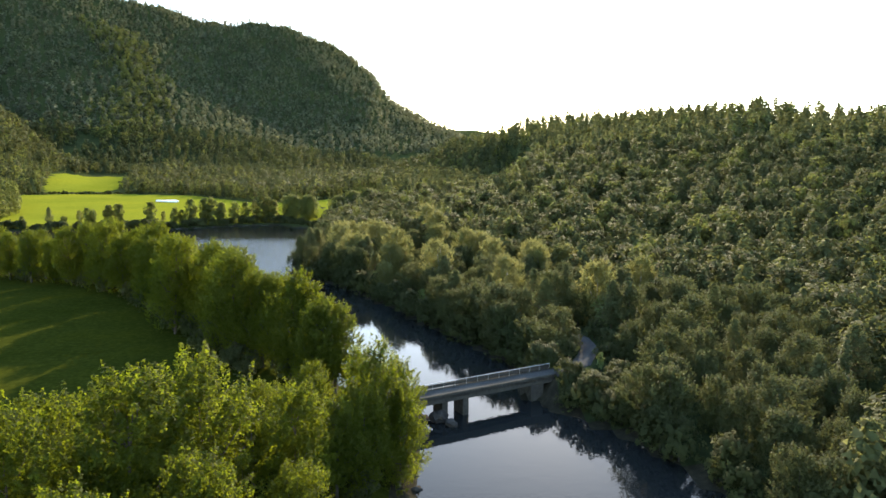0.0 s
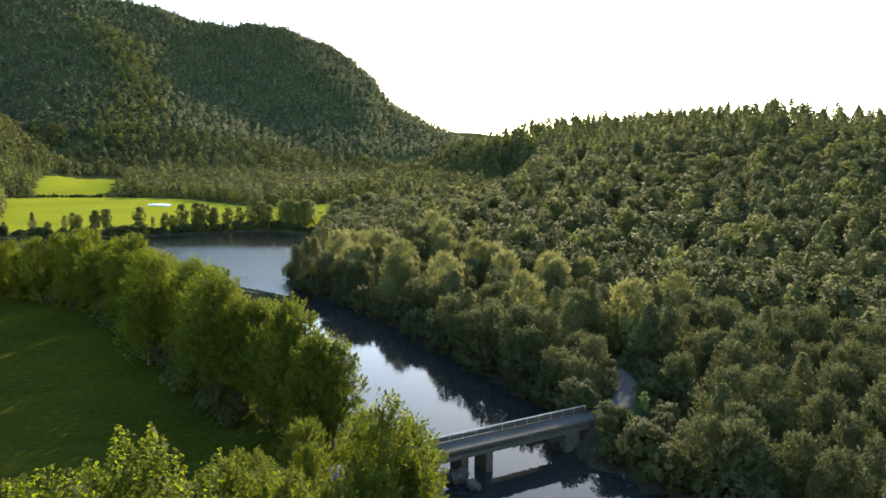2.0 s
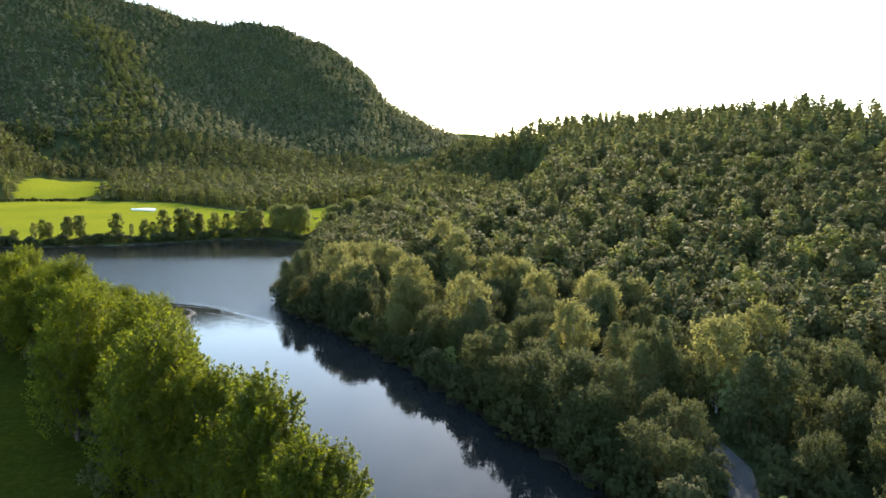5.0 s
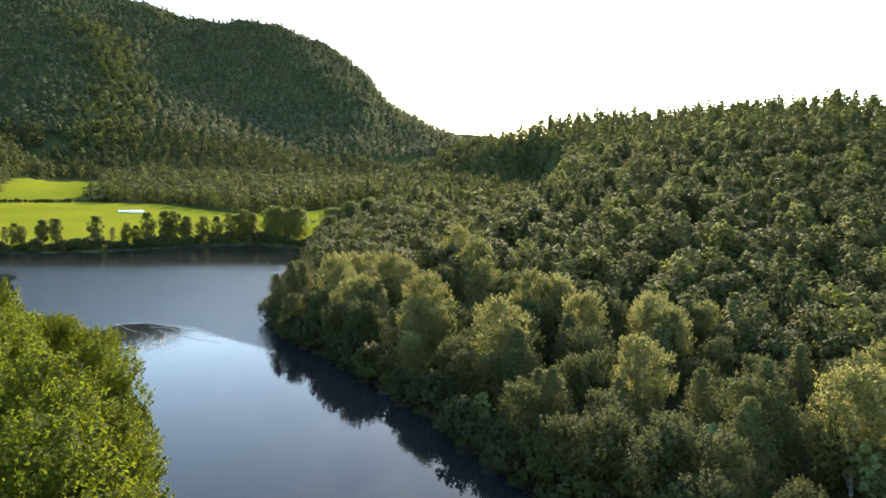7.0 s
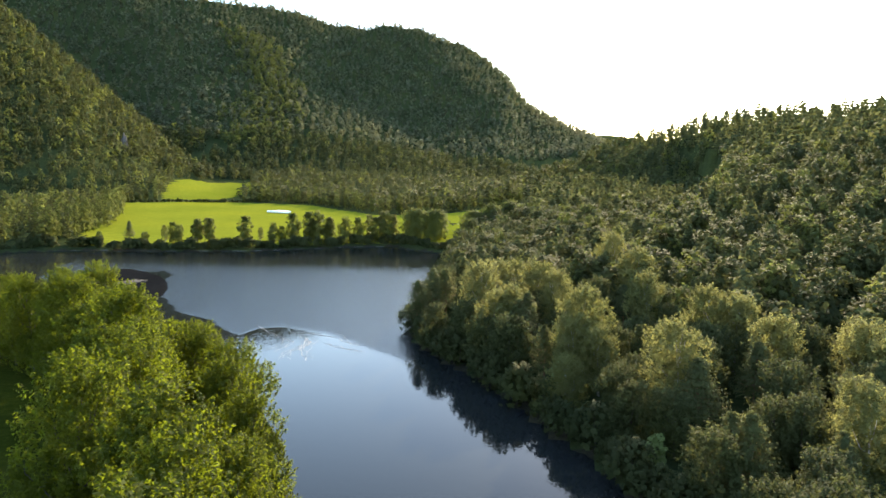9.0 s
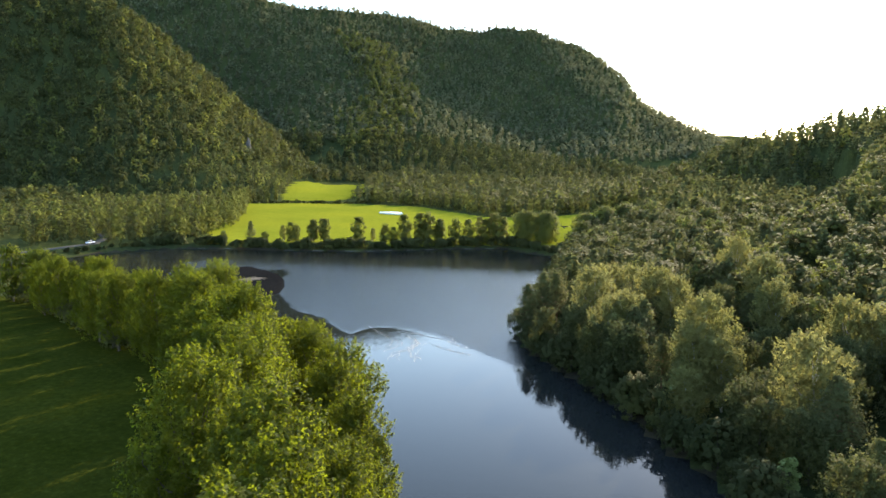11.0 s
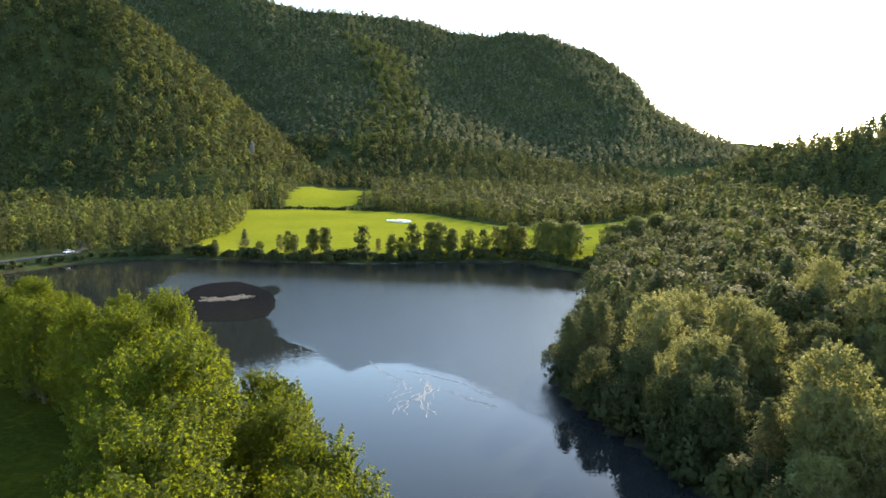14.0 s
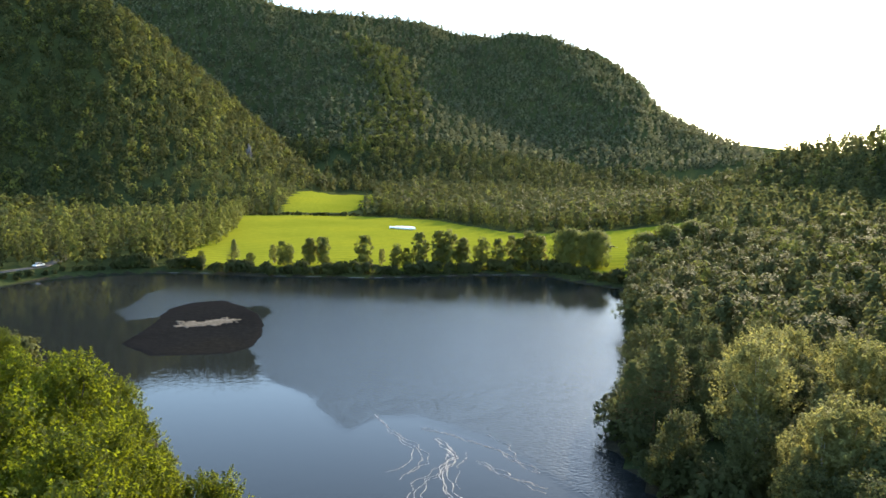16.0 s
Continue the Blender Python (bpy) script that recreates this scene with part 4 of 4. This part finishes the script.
wood("back_wood", "far forest behind the rounded hill", spots_of(BACK_HILLS, 30.0, 10, 15), TINY, WOOD_HAZY, spin)

# ---- bridge ----
def bridge():
    """A narrow concrete road bridge on two blade piers with steel railings."""
    along, left = Vector((0.866, 0.5, 0)), Vector((-0.5, 0.866, 0))
    m = Matrix(((along.x, left.x, 0, -3.5), (along.y, left.y, 0, 99.7), (0, 0, 1, 0), (0, 0, 0, 1)))
    root = tagged(new("road_bridge"), "narrow weathered concrete road bridge over the river", "bridge")
    root.matrix_world = m
    a, b, w = -8.0, 26.0, 3.1
    bm = bmesh.new()
    add_box(bm, ((a + b) / 2, w / 2, 3.42), (b - a, w, 0.5), bevel=0.03)
    part("deck", bm, CONCRETE, root)
    for y in (0.18, w - 0.18):
        bm = bmesh.new()
        add_box(bm, ((a + b) / 2, y, 3.05), (b - a, 0.36, 0.94), bevel=0.03)
        part("edge_beam", bm, CONCRETE, root)
        bm = bmesh.new()
        add_box(bm, ((a + b) / 2, 0.16 if y < 1 else w - 0.16, 3.74), (b - a, 0.3, 0.16), bevel=0.02)
        part("kerb", bm, CONCRETE, root, "pale worn concrete kerb")
    bm = bmesh.new()
    add_box(bm, ((a + b) / 2, w / 2, 3.69), (b - a, w - 0.66, 0.05))
    part("carriageway", bm, ASPHALT, root, "grey patched asphalt surface")
    for x in (4.6, 8.2):
        bm = bmesh.new()
        add_box(bm, (x, w / 2 + 0.05, 1.0), (1.05, w - 0.3, 3.2), bevel=0.12)
        part("pier", bm, CONCRETE, root, "stout concrete blade pier standing in the water")
    for x, sx in ((-4.2, 2.6), (21.4, 2.4)):
        bm = bmesh.new()
        add_box(bm, (x, w / 2, 1.25), (sx, w - 0.1, 2.62), bevel=0.08)
        part("abutment", bm, CONCRETE, root, "concrete abutment set into the bank")
    far = bpy.data.meshes.new("rail_panel")
    bm = bmesh.new()
    add_box(bm, (0, 0, 0), (1.94, 0.03, 0.56))
    bm.to_mesh(far)
    bm.free()
    far.materials.append(OLD_WOOD)
    bm = bmesh.new()
    add_box(bm, ((a + b) / 2, w - 0.06, 4.62), (b - a, 0.12, 0.09), bevel=0.02)
    rail = part("railing", bm, STEEL, root, "galvanised railing with dark weathered boards")
    for k in range(17):
        p = part("railing_board", far, OLD_WOOD, rail)
        p.location = (a + 1 + 2 * k, w - 0.1, 4.2)
    post = bpy.data.meshes.new("rail_post")
    bm = bmesh.new()
    add_box(bm, (0, 0, 0), (0.09, 0.09, 0.84))
    bm.to_mesh(post)
    bm.free()
    post.materials.append(STEEL)
    for k in range(18):
        p = part("post", post, STEEL, rail)
        p.location = (a + 2 * k, w - 0.05, 4.2)
    return root


bridge()


def strip(name, line, width, mat, label, lift=0.06):
    """A road that lies on the ground along a line."""
    pts = []
    for (x0, y0), (x1, y1) in zip(line[:-1], line[1:]):
        n = max(2, int(math.hypot(x1 - x0, y1 - y0) / 2))
        pts += [(x0 + (x1 - x0) * k / n, y0 + (y1 - y0) * k / n) for k in range(n)]
    pts = np.array(pts + [tuple(line[-1])])
    d = np.gradient(pts, axis=0)
    d /= np.linalg.norm(d, axis=1, keepdims=True)
    nrm = np.stack([-d[:, 1], d[:, 0]], 1)
    z = ground_height(pts[:, 0], pts[:, 1])
    rows = []
    for s, dz in ((-0.62, -0.5), (-0.5, lift), (0, lift + 0.06), (0.5, lift), (0.62, -0.5)):
        q = pts + nrm * width * s
        rows.append(np.column_stack([q, np.maximum(z, ground_height(q[:, 0], q[:, 1])) + dz]))
    v = np.concatenate(rows)
    n = len(pts)
    f = np.concatenate([np.stack([r * n + np.arange(n - 1), r * n + np.arange(1, n), (r + 1) * n + np.arange(1, n), (r + 1) * n + np.arange(n - 1)], 1) for r in range(4)])
    return tagged(new(name, array_mesh(name, v, f, mat, smooth=True)), label, "road", kind="structure")


strip("road", ROAD_EAST, 3.0, ASPHALT, "narrow pale asphalt lane climbing into the wood", 0.2)
FAR_SHORE = SHORE[(SHORE[:, 1] > 352) & (SHORE[:, 0] < -90)] + (0.0, 1.1)
strip("shoreline", FAR_SHORE, 0.35, ROCK, "thin pale stony waterline below the meadow", 0.04)
strip("road_west", np.array([(-9.5, 96.4), (-16, 93), (-24, 91)]), 3.0, ASPHALT, "narrow asphalt lane across the pasture")
strip("lake_road", LAKE_ROAD, 3.4, ASPHALT, "grey country road along the wooded shore", 0.3)

# ---- islet, foam and bales ----
ISLET = np.array([(-154, 263), (-142, 257.5), (-135, 260), (-128.5, 264), (-127, 270), (-130, 278), (-137, 290), (-146, 301), (-156, 309), (-167, 315), (-173, 309), (-172, 298), (-163, 283), (-158, 272)], float)


def low_mound(name, outline, rise, mat, label, category, slope, rough, cell):
    """Ground barely above the water, with an uneven waterline round the outline."""
    (x0, y0), (x1, y1) = outline.min(0) - 2.5, outline.max(0) + 2.5
    X, Y = np.meshgrid(np.arange(x0, x1, cell), np.arange(y0, y1, cell))
    d = line_distance(outline, X, Y) * np.where(inside(outline, X, Y), 1, -1)
    d = d + rough * (wobble(X, Y, 0.55, 1.0) + 0.8 * wobble(X, Y, 1.7, 2.0)) * 0.6
    Z = np.clip(d * slope, -0.3, rise) + 0.02 * wobble(X, Y, 2.3, 4.0)
    ny, nx = X.shape
    i = (np.arange(ny - 1)[:, None] * nx + np.arange(nx - 1)).ravel()
    f = np.stack([i, i + 1, i + nx + 1, i + nx], 1)
    f = f[Z.ravel()[f].max(1) > -0.12]
    return tagged(new(name, array_mesh(name, np.column_stack([X.ravel(), Y.ravel(), Z.ravel()]), f, mat, smooth=True)), label, category, kind="structure")


low_mound("islet", ISLET, 0.12, PEAT, "flat dark muddy islet barely above the lake", "islet", 0.12, 0.5, 0.6)
SANDBAR = np.array([(-156.5, 281.5), (-152.5, 280.6), (-150.2, 282.4), (-147.6, 284.5), (-144.6, 288.4), (-142.8, 291.2), (-145.5, 290.8), (-145.8, 293.6), (-149, 292.6), (-150.4, 295.2), (-152, 290.6), (-155.5, 287.6), (-158.2, 286), (-155.8, 284.4)], float)
low_mound("sandbar", SANDBAR, 0.2, SAND, "pale sand patch on the dark islet", "sandbar", 0.3, 2.0, 0.3)


def foam_streak(line, width, seed):
    """A broken ribbon of foam that floats on the water."""
    s = np.random.default_rng(seed)
    line = np.asarray(line, float)
    t = np.linspace(0, len(line) - 1, 40 * (len(line) - 1))
    p = np.stack([np.interp(t, np.arange(len(line)), line[:, k]) for k in (0, 1)], 1)
    drift = np.cumsum(s.normal(0, 0.13, p.shape), 0) * 0.45
    drift = np.stack([np.convolve(np.pad(drift[:, k], 6, "edge"), np.full(13, 1 / 13), "valid") for k in (0, 1)], 1)
    p += drift + s.normal(0, 0.012, p.shape) + s.normal(0, 0.3, 2) + 0.22 * np.stack([np.sin(t * 7.3 + seed), np.cos(t * 5.9 + seed * 2)], 1)
    d = np.gradient(p, axis=0)
    d /= np.linalg.norm(d, axis=1, keepdims=True) + 1e-9
    n = np.stack([-d[:, 1], d[:, 0]], 1)
    w = (0.14 * width * np.abs(np.sin(t * 4.1 + seed) * 0.6 + s.normal(0, 0.45, len(t))) + 0.02)[:, None]
    v = np.concatenate([np.column_stack([p - n * w / 2, np.full(len(t), 0.012)]), np.column_stack([p, np.full(len(t), 0.03)]), np.column_stack([p + n * w / 2, np.full(len(t), 0.012)])])
    k, m = np.arange(len(t) - 1), len(t)
    f = np.concatenate([np.stack([r * m + k, r * m + k + 1, (r + 1) * m + k + 1, (r + 1) * m + k], 1) for r in (0, 1)])
    ob = new("foam_streak", array_mesh("foam_streak", v, f, FOAM, smooth=True))
    return tagged(ob, "thin white foam line drifting on still water", "foam", "foam lines on the lake", "stuff")


for k, (line, w) in enumerate([
        ([(-85, 240.8), (-81, 236.5), (-77, 233), (-73, 229.5), (-71.5, 226), (-73, 222)], 0.35),
        ([(-73.5, 234.5), (-70.5, 231.5), (-69.5, 228), (-69, 224), (-67, 220), (-64.5, 216)], 0.55),
        ([(-71, 232), (-68.6, 229), (-69.3, 225), (-70, 221), (-68.5, 216)], 0.4),
        ([(-67.6, 231), (-66.9, 226), (-65.5, 221)], 0.22),
        ([(-76, 238), (-71, 236.8), (-67, 235.6), (-63, 233.8), (-60.5, 231), (-57.3, 228.6)], 0.38),
        ([(-67, 238), (-62.5, 234.6), (-61.2, 231.5), (-57.5, 229)], 0.22),
        ([(-65, 229), (-62, 226.5), (-58.5, 224.8), (-56, 224)], 0.5)]):
    for strand in range(3 if w > 0.3 else 1):
        foam_streak(line, w, 10 * k + strand + 1)


def bale():
    """A round hay bale wrapped in white film, lying on its side."""
    root = tagged(new("wrapped_bale"), "round hay bale wrapped in white film", "hay bale", "white bales on the meadow")
    bm = bmesh.new()
    bmesh.ops.create_cone(bm, cap_ends=True, segments=20, radius1=0.66, radius2=0.66, depth=1.25, matrix=Matrix.Translation((0, 0, 0.66)) @ Matrix.Rotation(radians(90), 4, "X"))
    bmesh.ops.bevel(bm, geom=[e for e in bm.edges if len(e.link_faces) == 2 and any(len(f.verts) > 4 for f in e.link_faces)], offset=0.12, segments=3, affect="EDGES")
    part("film", bm, BALE_WRAP, root)
    return root


first = bale()
made = 0
for row, n, dx in ((0, 13, 0.0), (1, 11, 2.5), (2, 7, 5.0)):
    for k in range(n):
        x, y, up = -211 + k * 1.42 + dx, 533 - k * 0.7 + (0.02 * row), 0.0
        if row == 2:
            y, up = y + 0.65, 0.0
        px, py = x + row * 0.55, y + row * 1.35
        m = Matrix.Translation((px, py, height(px, py) - 0.03)) @ Matrix.Rotation(radians(-26 + rng.uniform(-5, 5)), 4, "Z")
        if not made:
            first.matrix_world = m
        else:
            copy_thing(first, m)
        made += 1


# ---- rock slab on the spur, and a car on the lake road ----
def rock_slab(x, y, w, h):
    """A bare, cracked rock face set into the slope."""
    bm = bmesh.new()
    bmesh.ops.create_icosphere(bm, subdivisions=4, radius=1)
    for v in bm.verts:
        n = noise.noise(v.co * 2.3) * 0.35 + noise.noise(v.co * 6.1) * 0.14
        v.co = v.co * (1 + n)
        v.co = Vector((v.co.x * w / 2, v.co.y * 4.0, v.co.z * h / 2))
    me = bpy.data.meshes.new("rock_face")
    bm.to_mesh(me)
    bm.free()
    me.materials.append(ROCK)
    ob = tagged(new("rock_face", me), "bare pale grey rock face among the trees", "rock")
    ob.matrix_world = pose(x, y, height(x, y) + h * 0.2, -35, 0, 30)
    return ob


rock_slab(-480, 784, 6, 24)


def car(x, y, turn):
    root = tagged(new("car"), "small white car on the grey shore road", "car")
    root.matrix_world = pose(x, y, height(x, y) + 0.36, 0, 0, turn)
    bm = bmesh.new()
    add_box(bm, (0, 0, 0.62), (4.2, 1.75, 0.62), bevel=0.16)
    part("body", bm, CAR_PAINT, root)
    bm = bmesh.new()
    made = add_box(bm, (-0.2, 0, 1.14), (2.3, 1.55, 0.5))
    for v in made["verts"]:
        if v.co.z > 1.2:
            v.co.x, v.co.y = -0.2 + (v.co.x + 0.2) * 0.66, v.co.y * 0.86
    part("cabin_glass", bm, CAR_GLASS, root, "dark tinted windows")
    bm = bmesh.new()
    add_box(bm, (-0.2, 0, 1.41), (1.5, 1.36, 0.06), bevel=0.02)
    part("roof", bm, CAR_PAINT, root)
    for wx in (-1.3, 1.3):
        for wy in (-0.8, 0.8):
            bm = bmesh.new()
            bmesh.ops.create_cone(bm, cap_ends=True, segments=16, radius1=0.32, radius2=0.32, depth=0.2, matrix=Matrix.Translation((wx, wy, 0.32)) @ Matrix.Rotation(radians(90), 4, "X"))
            wheel = part("wheel", bm, TYRE, root, "black rubber tyre")
            bm = bmesh.new()
            bmesh.ops.create_cone(bm, cap_ends=True, segments=12, radius1=0.19, radius2=0.17, depth=0.22, matrix=Matrix.Translation((wx, wy, 0.32)) @ Matrix.Rotation(radians(90), 4, "X"))
            part("rim", bm, STEEL, wheel, "grey steel rim")
    return root


car(-262.3, 338, 95)


# ---- boulders on the bank by the bridge ----
def boulder(seed, x, y, z, size):
    bm = bmesh.new()
    bmesh.ops.create_icosphere(bm, subdivisions=3, radius=1)
    for v in bm.verts:
        n = noise.noise(v.co * 1.6 + Vector((seed * 7.1, 0, 0))) * 0.45 + noise.noise(v.co * 4.5 + Vector((0, seed, 0))) * 0.12
        v.co = v.co * (1 + n) * Vector((1, 0.8, 0.62)) * size
    me = bpy.data.meshes.new("boulder")
    bm.to_mesh(me)
    bm.free()
    me.materials.append(DARK_ROCK)
    ob = tagged(new("boulder", me), "dark wet boulder on the river bank", "boulder", "boulders by the bridge")
    ob.matrix_world = pose(x, y, z, 0, 0, seed * 67)


for k in range(16):
    x, y = -4.6 + 1.7 * rng.uniform() + 0.2 * (k % 5), 92.5 + 0.75 * k + rng.uniform(-0.5, 0.5)
    size = rng.uniform(0.45, 1.15)
    boulder(k + 1, x, y, max(height(x, y), -0.35) + size * 0.12, size)
for k, (x, y) in enumerate([(-3.0, 79.5), (-3.2, 83.0), (-2.8, 87.5)]):
    boulder(30 + k, x, y, -0.1, rng.uniform(0.5, 1.0))
boulder(41, -0.6, 101.4, 0.55, 1.5)
boulder(42, 1.2, 99.6, 0.35, 1.0)


def trailer(x, y, turn):
    """A small flatbed farm trailer with a tall end frame."""
    root = tagged(new("farm_trailer"), "small dark flatbed trailer standing on the meadow", "trailer")
    root.matrix_world = pose(x, y, height(x, y), 0, 0, turn)
    bm = bmesh.new()
    add_box(bm, (0, 0, 0.72), (3.4, 1.7, 0.16), bevel=0.03)
    bed = part("bed", bm, OLD_WOOD, root, "dark wooden flatbed")
    for side in (-0.8, 0.8):
        bm = bmesh.new()
        add_box(bm, (0, side, 0.88), (3.4, 0.06, 0.2))
        part("side_board", bm, OLD_WOOD, bed)
        bm = bmesh.new()
        bmesh.ops.create_cone(bm, cap_ends=True, segments=16, radius1=0.36, radius2=0.36, depth=0.22, matrix=Matrix.Translation((-0.2, side, 0.36)) @ Matrix.Rotation(radians(90), 4, "X"))
        wheel = part("wheel", bm, TYRE, root, "black rubber tyre")
        bm = bmesh.new()
        bmesh.ops.create_cone(bm, cap_ends=True, segments=12, radius1=0.2, radius2=0.18, depth=0.25, matrix=Matrix.Translation((-0.2, side, 0.36)) @ Matrix.Rotation(radians(90), 4, "X"))
        part("rim", bm, STEEL, wheel, "grey steel rim")
        bm = bmesh.new()
        add_box(bm, (-1.62, side, 1.6), (0.08, 0.08, 1.7))
        part("end_post", bm, OLD_WOOD, root)
    bm = bmesh.new()
    add_box(bm, (-1.62, 0, 2.4), (0.08, 1.7, 0.1))
    part("end_rail", bm, OLD_WOOD, root)
    bm = bmesh.new()
    add_box(bm, (2.3, 0, 0.62), (1.3, 0.1, 0.1))
    part("drawbar", bm, STEEL, root, "grey steel drawbar")
    return root


trailer(-74.5, 447, 20)
